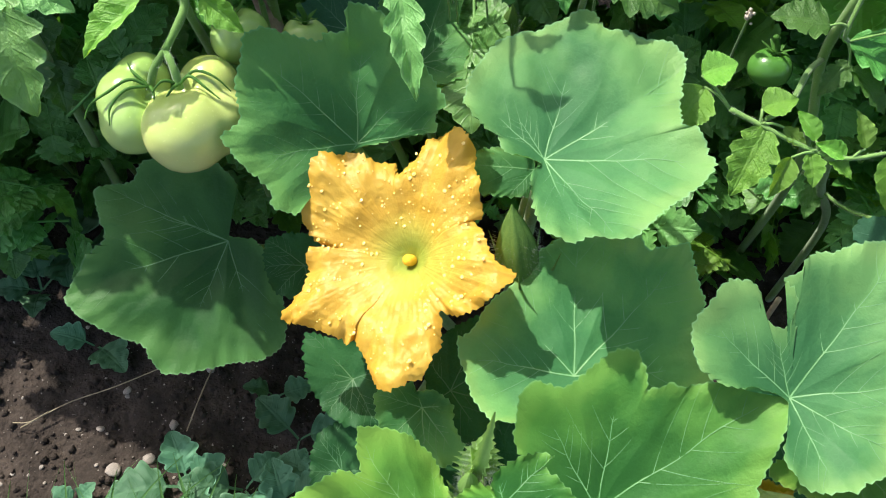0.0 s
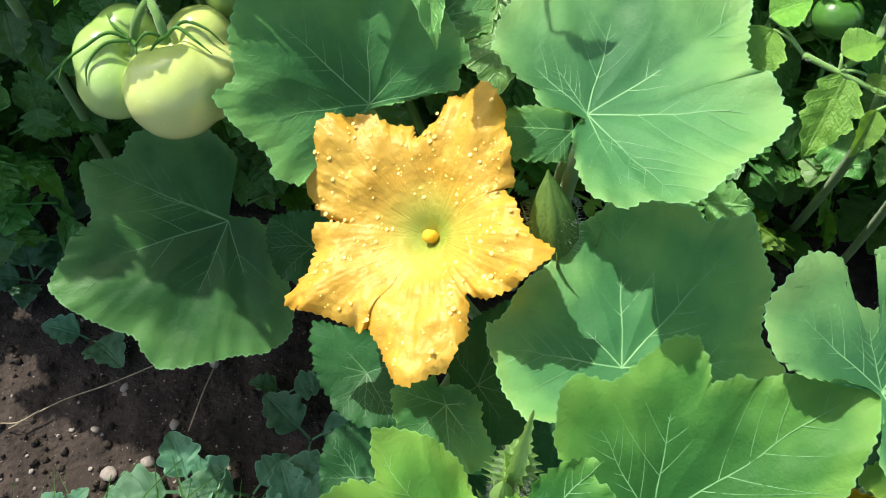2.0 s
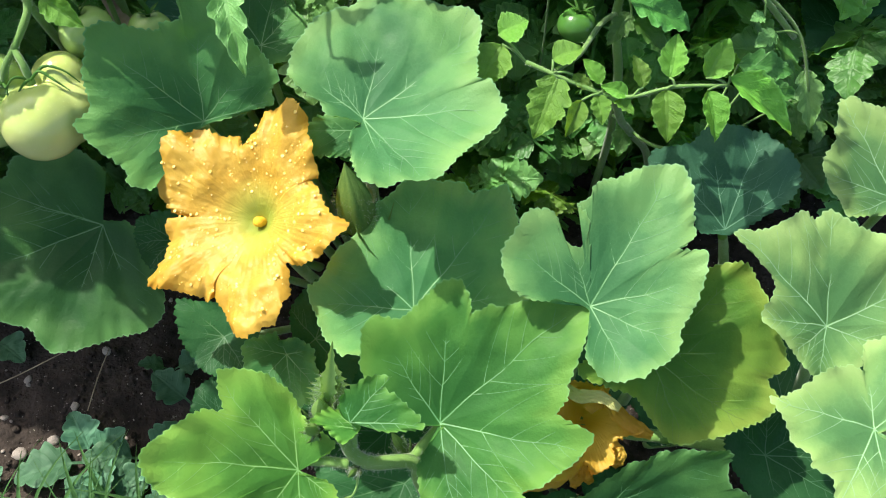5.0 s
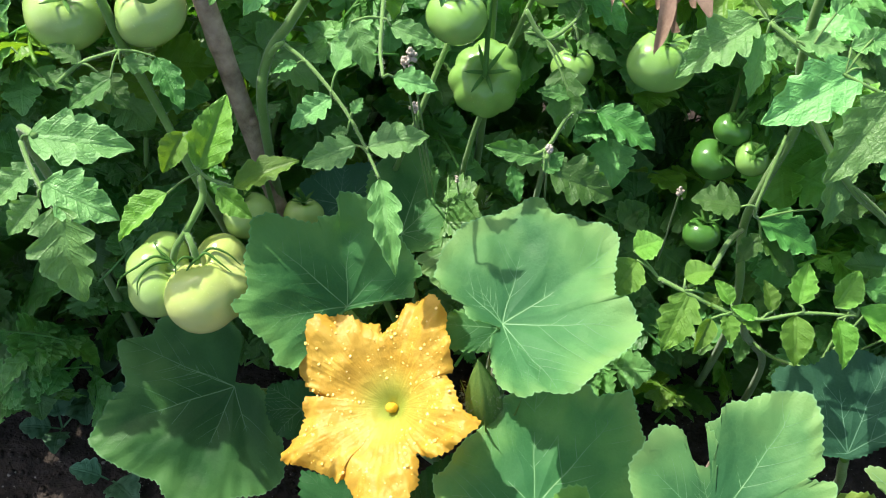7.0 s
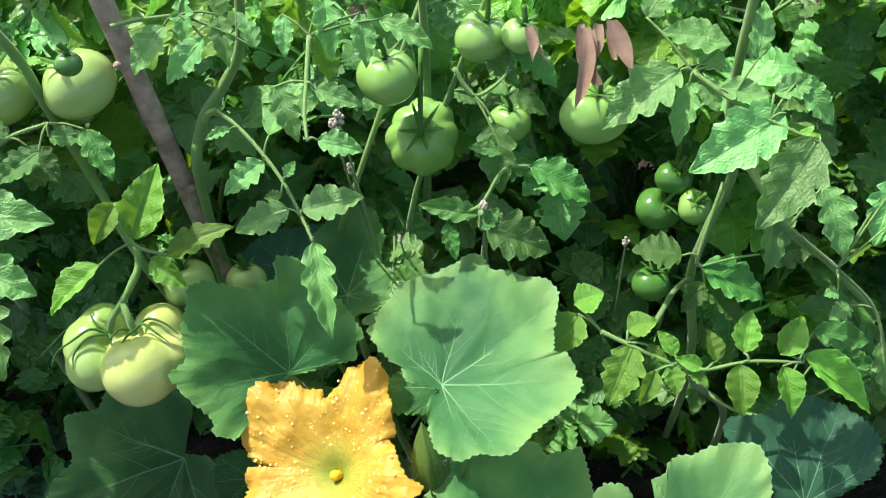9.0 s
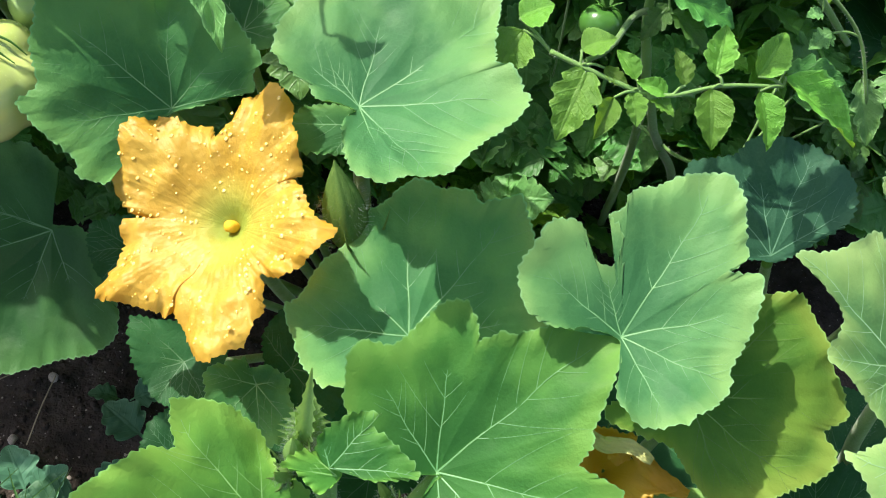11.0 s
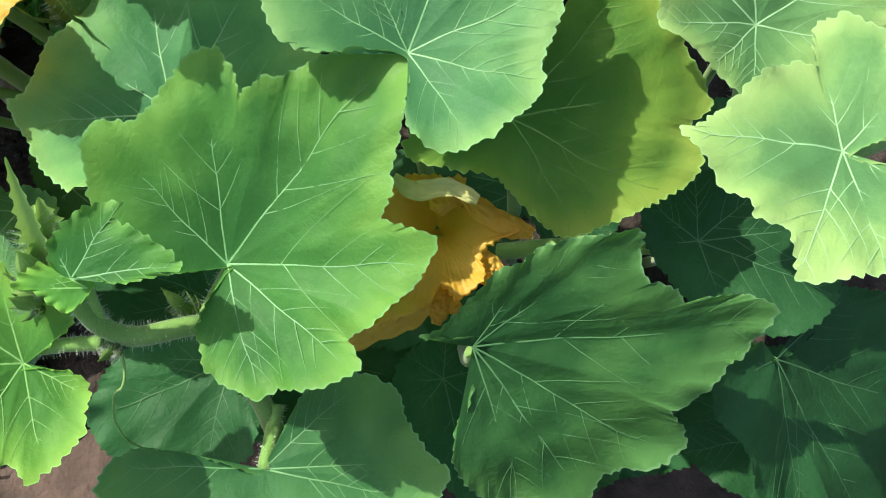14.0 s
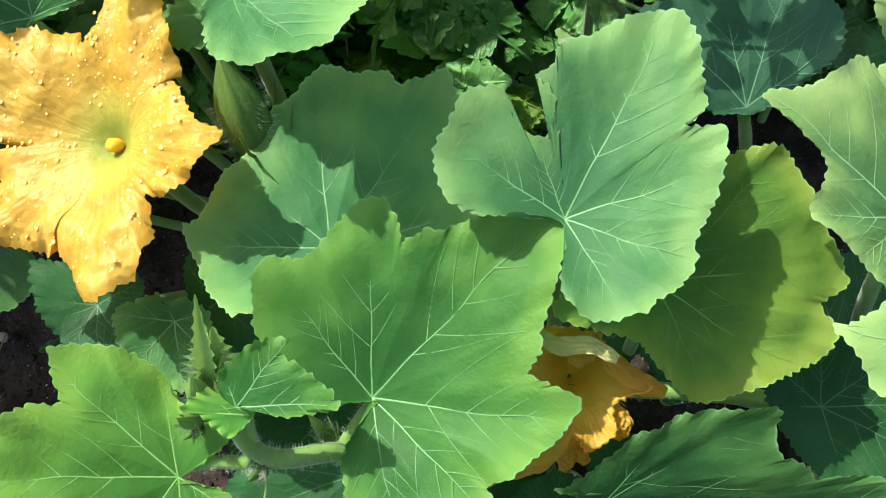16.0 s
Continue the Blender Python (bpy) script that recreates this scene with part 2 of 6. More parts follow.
PETAL = petal_material()
PETAL_LOW = petal_material("deep orange squash petal", (0.62, 0.36, 0.03), 0.42)
PISTIL = plain("orange pollen column", (0.82, 0.40, 0.015), (0.92, 0.52, 0.03), 300.0, 0.8)
WATER, _nt, _b = material("dew drop over petal", 0.04, 0.7)
_b.inputs["Base Color"].default_value, _b.inputs["Coat Weight"].default_value = (0.95, 0.66, 0.17, 1), 0.4
_b.inputs["Subsurface Weight"].default_value, _b.inputs["Subsurface Radius"].default_value = 0.6, (0.002, 0.002, 0.001)
BUD = leafy("green ribbed flower bud", (0.06, 0.14, 0.03), (0.17, 0.27, 0.07), (0.2, 0.4, 0.04), 0.2, 0.55)


def fruit_material(name, shoulder, flank):
    m, nt, b = material(name, 0.22, 0.5)
    tc = nt.nodes.new("ShaderNodeTexCoord").outputs["Object"]
    sep = nt.nodes.new("ShaderNodeSeparateXYZ")
    nt.links.new(tc, sep.inputs[0])
    up = math_node(nt, "ADD", math_node(nt, "MULTIPLY", sep.outputs["Z"], 22.0), math_node(nt, "MULTIPLY", noise_tex(nt, 40.0), 0.5))
    col = ramp(nt, up, ((0.0, flank), (0.75, shoulder)))
    fleck = ramp(nt, noise_tex(nt, 700.0, 2.0), ((0.66, (0, 0, 0)), (0.72, (1, 1, 1))))
    nt.links.new(mix(nt, math_node(nt, "MULTIPLY", fleck, 0.25), col, tuple(min(1, c * 1.5) for c in flank)), b.inputs["Base Color"])
    b.inputs["Subsurface Weight"].default_value = 0.15
    b.inputs["Subsurface Radius"].default_value = (0.004, 0.005, 0.002)
    b.inputs["Coat Weight"].default_value = 0.15
    bump(nt, b, noise_tex(nt, 60.0), 0.15, 0.001)
    return m


FRUIT = {
    "light": fruit_material("light green tomato skin", (0.26, 0.42, 0.10), (0.40, 0.54, 0.19)),
    "cream": fruit_material("pale green tomato skin", (0.46, 0.56, 0.15), (0.62, 0.66, 0.28)),
    "green": fruit_material("green tomato skin", (0.17, 0.35, 0.065), (0.27, 0.46, 0.13)),
    "deep": fruit_material("deep green tomato skin", (0.05, 0.16, 0.025), (0.09, 0.24, 0.045)),
}
CALYX = leafy("green calyx", (0.06, 0.17, 0.03), (0.10, 0.24, 0.05), (0.1, 0.3, 0.03), 0.15, 0.55)
TOMATO_STEM = leafy("hairy tomato stem", (0.13, 0.27, 0.06), (0.20, 0.35, 0.10), (0.2, 0.4, 0.05), 0.12, 0.55, net=700.0, sheen=0.3)
BARK = plain("weathered brown stick", (0.19, 0.135, 0.10), (0.52, 0.40, 0.31), 75.0, 0.8, 0.8, 0.0015)
HUSK = leafy("dry pinkish brown leaf", (0.16, 0.09, 0.055), (0.46, 0.33, 0.25), (0.5, 0.33, 0.22), 0.25, 0.7, net=350.0)
SEED = plain("pale pinkish flower head", (0.45, 0.36, 0.30), (0.62, 0.55, 0.48), 400.0, 0.8)
STONE = plain("pale pebble", (0.15, 0.125, 0.105), (0.36, 0.32, 0.27), 90.0, 0.7, 0.4, 0.001)
SOIL = plain("dark crumbly soil", (0.016, 0.013, 0.0105), (0.060, 0.047, 0.038), 30.0, 0.95, 1.0, 0.006, 0.15)
nt, b = SOIL.node_tree, SOIL.node_tree.nodes["Principled BSDF"]
base = b.inputs["Base Color"].links[0].from_socket
grit = ramp(nt, noise_tex(nt, 420.0, 1.0), ((0.73, (0, 0, 0)), (0.76, (1, 1, 1))))
nt.links.new(mix(nt, grit, base, (0.26, 0.23, 0.20)), b.inputs["Base Color"])
SLAB = plain("brown concrete slab", (0.036, 0.027, 0.022), (0.115, 0.080, 0.062), 30.0, 0.9, 1.0, 0.003, 0.2)


# ---- builders ----
def mesh_object(name, verts, faces, mat, parent=None, label="", smooth=True):
    me = bpy.data.meshes.new(name)
    me.from_pydata([tuple(v) for v in verts], [], faces)
    me.materials.append(mat)
    if smooth:
        me.polygons.foreach_set("use_smooth", [True] * len(me.polygons))
    me.update()
    return put(name, me, parent, label)


def put(name, me, parent=None, label="", m=None):
    ob = new(name, me)
    if parent:
        ob.parent = parent
    if m is not None:
        ob.matrix_basis = m
    return tagged(ob, label)


def thing(name, label, category, at=(0, 0, 0), group=""):
    ob = new(name)
    ob.location = at
    ob.empty_display_size = 0.02
    return tagged(ob, label, category, group)


def tube(points, radii, sides=8, verts=None, faces=None):
    """Adds a round stem along the points to the lists of vertices and faces."""
    verts = [] if verts is None else verts
    faces = [] if faces is None else faces
    pts = [Vector(p) for p in points]
    base, n = len(verts), len(pts)
    side = None
    for i, p in enumerate(pts):
        d = (pts[min(i + 1, n - 1)] - pts[max(i - 1, 0)]).normalized()
        ref = side if side is not None else (Vector((0, 0, 1)) if abs(d.z) < 0.9 else Vector((1, 0, 0)))
        u = d.cross(ref).normalized()
        w = u.cross(d).normalized()
        side = w
        r = radii[i] if isinstance(radii, (list, tuple)) else radii
        for k in range(sides):
            a = 2 * math.pi * k / sides
            verts.append(p + (u * math.cos(a) + w * math.sin(a)) * r)
    for i in range(n - 1):
        for k in range(sides):
            a, b = base + i * sides + k, base + i * sides + (k + 1) % sides
            faces.append((a, b, b + sides, a + sides))
    faces.append(tuple(base + k for k in range(sides))[::-1])
    faces.append(tuple(base + (n - 1) * sides + k for k in range(sides)))
    return verts, faces


def curve(points, n=12):
    """A smooth line of n+1 points a span through the given ones."""
    p = [Vector(q) for q in points]
    p = [2 * p[0] - p[1], *p, 2 * p[-1] - p[-2]]
    out = []
    for i in range(1, len(p) - 2):
        a, b, c, d = p[i - 1:i + 3]
        for k in range(n):
            t = k / n
            out.append(0.5 * (2 * b + (c - a) * t + (2 * a - 5 * b + 4 * c - d) * t * t + (3 * b - a - 3 * c + d) * t ** 3))
    return out + [p[-2]]


def outline(lobes, n, teeth, pitch, rng):
    """A closed leaf margin and its teeth: lobes as (degrees from the midrib, reach in mm), teeth in metres."""
    p = [Vector((r * math.cos(radians(a)), r * math.sin(radians(a)), 0)) / 1000 for a, r in lobes]
    m = len(p)
    dense = []
    for i in range(m):
        a, b, c, d = p[i - 1], p[i], p[(i + 1) % m], p[(i + 2) % m]
        for k in range(12):
            t = k / 12
            s = b.lerp(c, t)
            q = 0.5 * (2 * b + (c - a) * t + (2 * a - 5 * b + 4 * c - d) * t * t + (3 * b - a - 3 * c + d) * t ** 3)
            dense.append(s.lerp(q, 0.6))
    run = [0.0]
    for i in range(len(dense)):
        run.append(run[-1] + (dense[(i + 1) % len(dense)] - dense[i]).length)
    dense.append(dense[0])
    out, spur = [], []
    for k in range(n):
        x = run[-1] * k / n
        i = int(np.searchsorted(run, x, side="right")) - 1
        f = (x - run[i]) / max(1e-9, run[i + 1] - run[i])
        q = dense[i].lerp(dense[i + 1], f)
        e = (dense[i + 1] - dense[i]).normalized()
        saw = (x / pitch + 0.6 * noise.noise((x * 90, rng, 8))) % 1.0
        saw = saw / 0.7 if saw < 0.7 else (1 - saw) / 0.3
        near = min(1.0, q.length / 0.02)
        out.append(q)
        spur.append(Vector((e.y, -e.x, 0)) * teeth * (1.0 * (saw - 0.4) * (1 + noise.noise((x * 60, rng, 5))) + 0.8 * noise.noise((x * 170, rng, 0)) + 0.5 * noise.noise((x * 420, rng, 3))) * near)
    return out, spur


def ribs(lobes, count, rng, veins=None):
    """Main veins run to the furthest lobes; side veins leave them in pairs. Lists of (2D points, width)."""
    rnd = random.Random(rng)
    order = sorted(lobes, key=lambda l: -l[1])
    mains = []
    for a, r in order:
        if r > 14 and all(abs((a - b + 180) % 360 - 180) > 26 for b, _ in mains):
            mains.append((a, r))
        if len(mains) >= count:
            break
    if veins:
        mains = veins
    lines = []
    for a, r in mains:
        bend = rnd.uniform(-6, 6)
        length = r / 1000 * (1.0 if veins else 0.95)
        axis = []
        for k in range(15):
            t = k / 14
            g = radians(a + bend * (1 - t) * t * 2 + 3.0 * noise.noise((t * 3, a, rng)))
            axis.append(Vector((math.cos(g), math.sin(g), 0)) * length * t)
        lines.append((axis, 0.0006 + length * 0.0028))
        for k, t in enumerate((0.24, 0.42, 0.60, 0.78)):
            for side in (-1, 1):
                t = min(0.92, t + 0.09 * (side * (-1) ** int(r) > 0) + rnd.uniform(-0.03, 0.03))
                i = min(13, int(t * 14))
                start = axis[i].lerp(axis[i + 1], t * 14 - i)
                g = radians(a + side * rnd.uniform(38, 52))
                size = length * (0.2 + 0.36 * (1 - t)) * rnd.uniform(0.7, 1.25)
                d = Vector((math.cos(g), math.sin(g), 0))
                f = Vector((math.cos(radians(a)), math.sin(radians(a)), 0))
                pts = [start + d * size * q + f * size * 0.25 * q * q for q in (0, 0.2, 0.4, 0.6, 0.8, 1.0)]
                lines.append((pts, 0.00026 + 0.0032 * size))
    return lines


def inside(p, edge):
    hit = False
    for i in range(len(edge)):
        a, b = edge[i - 1], edge[i]
        if (a.y > p.y) != (b.y > p.y) and p.x < (b.x - a.x) * (p.y - a.y) / (b.y - a.y) + a.x:
            hit = not hit
    return hit


def squash_leaf(plant, place, turn, cup, lobes, tone, rng, ruffle=0.0018, teeth=0.0014, count=7, pucker=0.0016, rings=18, n=420, droop=0.0, veins=None):
    edge, spur = outline(lobes, n, teeth, 0.0050, rng)
    far = max(e.length for e in edge)
    lines = ribs(lobes, count, rng, veins)
    segs = np.array([(*a.xy, *b.xy) for pts, w in lines for a, b in zip(pts, pts[1:])])
    wid = np.array([w for pts, w in lines for _ in pts[1:]])
    main = np.array([len(pts) > 10 for pts, w in lines for _ in pts[1:]])
    puff = min(0.0034, far * 0.036)

    def height(x, y):
        rel = min(1.0, math.hypot(x, y) / far)
        z = cup / 1000 * min(1.0, 1.25 * rel) if rel < 0.7 else cup / 1000 * min(1.0, 0.875 + (rel - 0.7) * 0.42)
        z += pucker * noise.noise((x * 62, y * 62, rng)) * min(1, rel * 4) + 2.2 * pucker * noise.noise((x * 21, y * 21, rng + 9))
        d = segs[:, 2:] - segs[:, :2]
        t = np.clip(((x - segs[:, 0]) * d[:, 0] + (y - segs[:, 1]) * d[:, 1]) / np.maximum(1e-12, (d ** 2).sum(1)), 0, 1)
        q = np.hypot(segs[:, 0] + t * d[:, 0] - x, segs[:, 1] + t * d[:, 1] - y)
        z -= float(np.max(wid * 0.7 * np.exp(-(q / 0.0050) ** 2)))
        z += puff * min(1, rel * 3) * (1 - math.exp(-(float(q[main].min()) / 0.015) ** 2)) + 0.16 * puff * (1 - math.exp(-(float(q.min()) / 0.006) ** 2))
        return z - droop * rel ** 3

    verts, faces = [Vector((0, 0, height(0, 0)))], []
    for k in range(1, rings + 1):
        s = (k / rings) ** 0.85
        for i, e in enumerate(edge):
            x, y = e.x * s + spur[i].x * s ** 14, e.y * s + spur[i].y * s ** 14
            wave = ruffle * s ** 9 * (noise.noise((e.x * 95, e.y * 95, rng + 3)) * 1.6 + 0.5 * math.sin(i * 0.21 + 2 * noise.noise((i * 0.03, rng, 0))))
            wave += 0.0055 * min(1.0, far / 0.07) * s ** 3 * noise.noise((x * 30, y * 30, rng + 6))
            verts.append(Vector((x, y, height(x, y) + wave)))
    for i in range(n):
        j = (i + 1) % n
        faces.append((0, 1 + i, 1 + j))
        for k in range(rings - 1):
            a = 1 + k * n
            faces.append((a + i, a + n + i, a + n + j, a + j))
    leaf = mesh_object("leaf", verts, faces, LEAF[tone], plant)
    at = leaf.data.attributes.new("margin", "FLOAT", "POINT")
    at.data.foreach_set("value", [0.0] + [(k / rings) ** 0.85 for k in range(1, rings + 1) for _ in range(n)])
    leaf.matrix_basis = pose(*(Vector(place) - plant.location), *turn)
    vv, vf = [], []
    for pts, w in lines:
        fine = []
        for a, b in zip(pts, pts[1:]):
            fine += [a.lerp(b, q / 3) for q in range(3)]
        fine.append(pts[-1])
        fine = [p for p in fine if inside(p, edge) or p.length < 0.004]
        if len(fine) < 3:
            continue
        base = len(vv)
        for i, p in enumerate(fine):
            d = (fine[min(i + 1, len(fine) - 1)] - fine[max(i - 1, 0)]).normalized()
            s = Vector((-d.y, d.x, 0)) * w * 0.5 * (1 - 0.75 * i / len(fine))
            z = height(p.x, p.y)
            for q, up in ((p - s, 0.00005), (p, 0.00012 + w * 0.07), (p + s, 0.00005)):
                vv.append(Vector((q.x, q.y, z + up)))
        for i in range(len(fine) - 1):
            a = base + 3 * i
            vf += [(a, a + 1, a + 4, a + 3), (a + 1, a + 2, a + 5, a + 4)]
    mesh_object("venation", vv, vf, VEIN[tone], leaf, "pale raised leaf veins")
    return leaf


# ---- ground ----
def spread(lo, hi, step, far, count):
    mid = list(np.arange(lo, hi + step / 2, step))
    g = [(far - hi) ** (k / count) * step ** (1 - k / count) for k in range(1, count + 1)]
    return [lo - x for x in reversed(g)] + mid + [hi + x for x in g]


def soil_height(x, y):
    v = Vector((x, y, 0))
    fine = 0.004 * noise.noise(v * 45) + 0.0022 * noise.noise(v * 130) + 0.0012 * noise.noise(v * 330)
    return -0.004 + fine + 0.008 * noise.noise(v * 7)


xs, ys = spread(-0.62, 0.62, 0.005, 60.0, 26), spread(-0.12, 1.0, 0.005, 60.0, 26)
verts = [(x, y, soil_height(x, y)) for y in ys for x in xs]
w = len(xs)
faces = [(j * w + i, j * w + i + 1, (j + 1) * w + i + 1, (j + 1) * w + i) for j in range(len(ys) - 1) for i in range(w - 1)]
tagged(mesh_object("ground", verts, faces, SOIL), "dark damp crumbly garden soil under the plants", "soil", kind="structure")


# ---- squash plants ----
plant_a = thing("squash_plant", "large-leaved squash plant with an open yellow blossom", "squash plant", (0.0, 0.30, 0.0), "squash plants")
plant_b = thing("squash_plant", "trailing squash vine with bright young leaves and a half-hidden blossom", "squash plant", (0.12, 0.14, 0.0), "squash plants")
# plant, place, turn, rise of the margin in mm, lobes as (degrees, mm), tone
squash_leaf(plant_a, (0.055, 0.303, 0.365), (1, -1, 37), 18, ((115, 46), (122, 34), (119, 28), (148, 22), (162, 12), (-148, 6), (-158, 17), (-141, 38), (-133, 54), (-126, 60), (-120, 64), (-110, 61), (-103, 67), (-97, 73), (-86, 72), (-73, 74), (-62, 80), (-50, 87), (-35, 79), (-32, 71), (-13, 82), (-3, 96), (4, 98), (11, 92), (21, 86), (27, 84), (34, 94), (45, 82), (62, 74), (76, 70), (90, 62), (107, 54)), 'soft', 3, veins=((38, 57), (-5, 84), (-48, 84), (86, 26), (-116, 48), (-100, 65), (100, 49)))
squash_leaf(plant_a, (-0.053, 0.354, 0.314), (-21, -32, 134), 20, ((17, 84), (28, 79), (43, 70), (51, 80), (62, 71), (83, 59), (90, 63), (103, 56), (97, 38), (88, 22), (164, 3), (-122, 20), (-118, 34), (-117, 49), (-107, 50), (-101, 59), (-75, 62), (-58, 62), (-52, 75), (-41, 81), (-33, 81), (-31, 66), (-20, 67), (-17, 63), (-8, 70), (2, 85), (10, 91)), 'mid', 10, veins=((11, 76), (-40, 53), (-80, 49), (60, 54), (-114, 45), (105, 45)))
squash_leaf(plant_a, (-0.160, 0.365, 0.185), (-28, 11, -162), 8, ((-22, 89), (-15, 102), (-8, 112), (-1, 125), (7, 119), (19, 107), (32, 97), (37, 101), (44, 107), (56, 99), (74, 90), (86, 92), (97, 89), (105, 78), (128, 45), (159, 22), (-128, 4), (-120, 19), (-122, 42), (-101, 61), (-80, 73), (-64, 84), (-53, 82), (-44, 103), (-39, 103)), 'deep', 17, veins=((-42, 54), (-3, 116), (47, 69), (83, 65), (-45, 95)))
squash_leaf(plant_a, (0.076, 0.218, 0.270), (-2, -9, 76), 6, ((24, 80), (36, 69), (47, 65), (66, 65), (78, 64), (86, 70), (93, 68), (103, 63), (114, 61), (124, 58), (134, 55), (142, 47), (161, 33), (-152, 8), (-131, 31), (-92, 56), (-86, 72), (-81, 78), (-77, 75), (-67, 69), (-59, 73), (-52, 83), (-49, 87), (-40, 94), (-34, 101), (-29, 106), (-25, 98), (-19, 88), (-14, 93), (-4, 92), (8, 95)), 'pale', 24, veins=((9, 79), (-29, 94), (52, 61), (94, 56), (-74, 74)))
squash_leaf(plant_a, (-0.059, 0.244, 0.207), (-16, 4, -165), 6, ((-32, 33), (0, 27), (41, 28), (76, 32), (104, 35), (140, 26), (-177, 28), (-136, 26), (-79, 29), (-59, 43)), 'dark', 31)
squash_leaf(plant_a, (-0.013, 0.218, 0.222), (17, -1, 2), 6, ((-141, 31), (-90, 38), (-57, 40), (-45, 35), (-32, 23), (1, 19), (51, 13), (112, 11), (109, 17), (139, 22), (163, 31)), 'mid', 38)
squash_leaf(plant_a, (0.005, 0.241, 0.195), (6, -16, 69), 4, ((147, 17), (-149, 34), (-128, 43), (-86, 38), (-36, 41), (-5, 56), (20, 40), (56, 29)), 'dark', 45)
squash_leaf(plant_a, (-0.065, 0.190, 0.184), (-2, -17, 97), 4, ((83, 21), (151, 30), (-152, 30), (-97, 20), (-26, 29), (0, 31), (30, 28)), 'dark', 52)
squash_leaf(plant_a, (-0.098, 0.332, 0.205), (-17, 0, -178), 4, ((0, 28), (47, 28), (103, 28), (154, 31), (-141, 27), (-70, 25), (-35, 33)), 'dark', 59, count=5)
squash_leaf(plant_b, (0.085, 0.144, 0.256), (10, -14, 27), 30, ((116, 49), (128, 33), (148, 22), (160, 7), (-62, 4), (-137, 6), (-152, 28), (-144, 37), (-139, 45), (-129, 52), (-123, 55), (-116, 61), (-107, 60), (-97, 68), (-88, 73), (-80, 77), (-75, 66), (-69, 72), (-59, 79), (-51, 87), (-42, 94), (-37, 80), (-33, 72), (-28, 79), (-23, 81), (-18, 86), (-11, 97), (-5, 108), (0, 116), (7, 106), (15, 94), (23, 80), (28, 77), (33, 71), (36, 69), (39, 78), (44, 87), (52, 85), (61, 75), (74, 66), (85, 75), (94, 72), (110, 58)), 'fresh', 66, ruffle=0.002, veins=((51, 71), (2, 100), (-48, 85), (-83, 68), (-115, 54), (88, 48)))
squash_leaf(plant_b, (-0.004, 0.124, 0.256), (-14, -21, 180), 12, ((-40, 68), (-35, 59), (-28, 70), (-23, 74), (-15, 82), (-4, 95), (5, 90), (11, 81), (15, 72), (21, 65), (26, 59), (24, 50), (30, 52), (35, 61), (41, 68), (53, 57), (65, 49), (72, 44), (77, 41), (82, 44), (87, 50), (94, 47), (105, 43), (120, 39), (133, 32), (151, 28), (158, 21), (155, 9), (58, 3), (-153, 13), (-145, 26), (-97, 29), (-85, 41), (-77, 50), (-67, 60), (-58, 68), (-49, 76), (-46, 77)), 'young', 73, ruffle=0.0015, veins=((-2, 80), (-45, 67), (51, 52), (96, 45), (142, 25), (-77, 51)))
squash_leaf(plant_b, (0.1805, 0.186, 0.314), (6, -11, 49), 20, ((21, 77), (27, 75), (32, 68), (33, 63), (41, 59), (35, 52), (35, 44), (39, 36), (32, 35), (49, 35), (57, 42), (58, 49), (55, 55), (59, 61), (65, 65), (71, 65), (81, 62), (91, 62), (99, 59), (107, 55), (115, 50), (119, 43), (125, 33), (119, 21), (118, 9), (-164, 3), (-152, 14), (-156, 33), (-151, 39), (-143, 47), (-133, 50), (-123, 51), (-117, 54), (-112, 52), (-101, 55), (-90, 56), (-82, 56), (-77, 53), (-65, 57), (-55, 62), (-43, 68), (-34, 74), (-30, 66), (-26, 59), (-26, 66), (-25, 72), (-9, 92), (-1, 101), (7, 94), (15, 85)), 'soft', 80, ruffle=0.002, veins=((2, 85), (-45, 63), (-84, 52), (-124, 45), (86, 48), (49, 28)))
squash_leaf(plant_b, (0.218, 0.163, 0.283), (23, 13, -6), 4, ((171, 27), (-169, 50), (-160, 50), (-113, 29), (-79, 48), (-65, 58), (-24, 84), (-13, 89), (-6, 81), (0, 92), (5, 93), (44, 90), (59, 68), (60, 17)), 'old', 87, veins=((10, 88), (44, 82), (-28, 73), (-61, 62)))
squash_leaf(plant_b, (0.176, 0.079, 0.253), (47, 3, -7), 4, ((-74, 10), (-99, 27), (-105, 39), (-105, 51), (-99, 63), (-90, 77), (-85, 84), (-80, 81), (-71, 91), (-62, 97), (-54, 91), (-47, 95), (-40, 104), (-34, 109), (-30, 103), (-25, 90), (-23, 96), (-17, 102), (-12, 111), (-9, 121), (-3, 129), (0, 131), (2, 126), (4, 114), (6, 100), (5, 91), (12, 86), (17, 77), (22, 76), (27, 80), (33, 84), (37, 75), (43, 64), (52, 53), (57, 45), (60, 42), (71, 37), (90, 23), (136, 18), (157, 24), (21, 9)), 'deep', 94, ruffle=0.002, veins=((-3, 123), (33, 80), (50, 42), (-80, 80), (-37, 98), (-59, 96)))
squash_leaf(plant_b, (0.072, 0.071, 0.186), (18, -5, 24), 6, ((158, 65), (-179, 39), (-113, 33), (-74, 59), (-57, 79), (-47, 84), (-41, 87), (-34, 77), (-21, 70), (-11, 72), (0, 67), (12, 57), (21, 44), (24, 28), (18, 12), (-134, 3), (146, 8), (129, 23), (127, 44), (130, 59), (137, 69), (147, 75)), 'mid', 101, veins=((-38, 65), (2, 51), (137, 64), (-51, 82)))
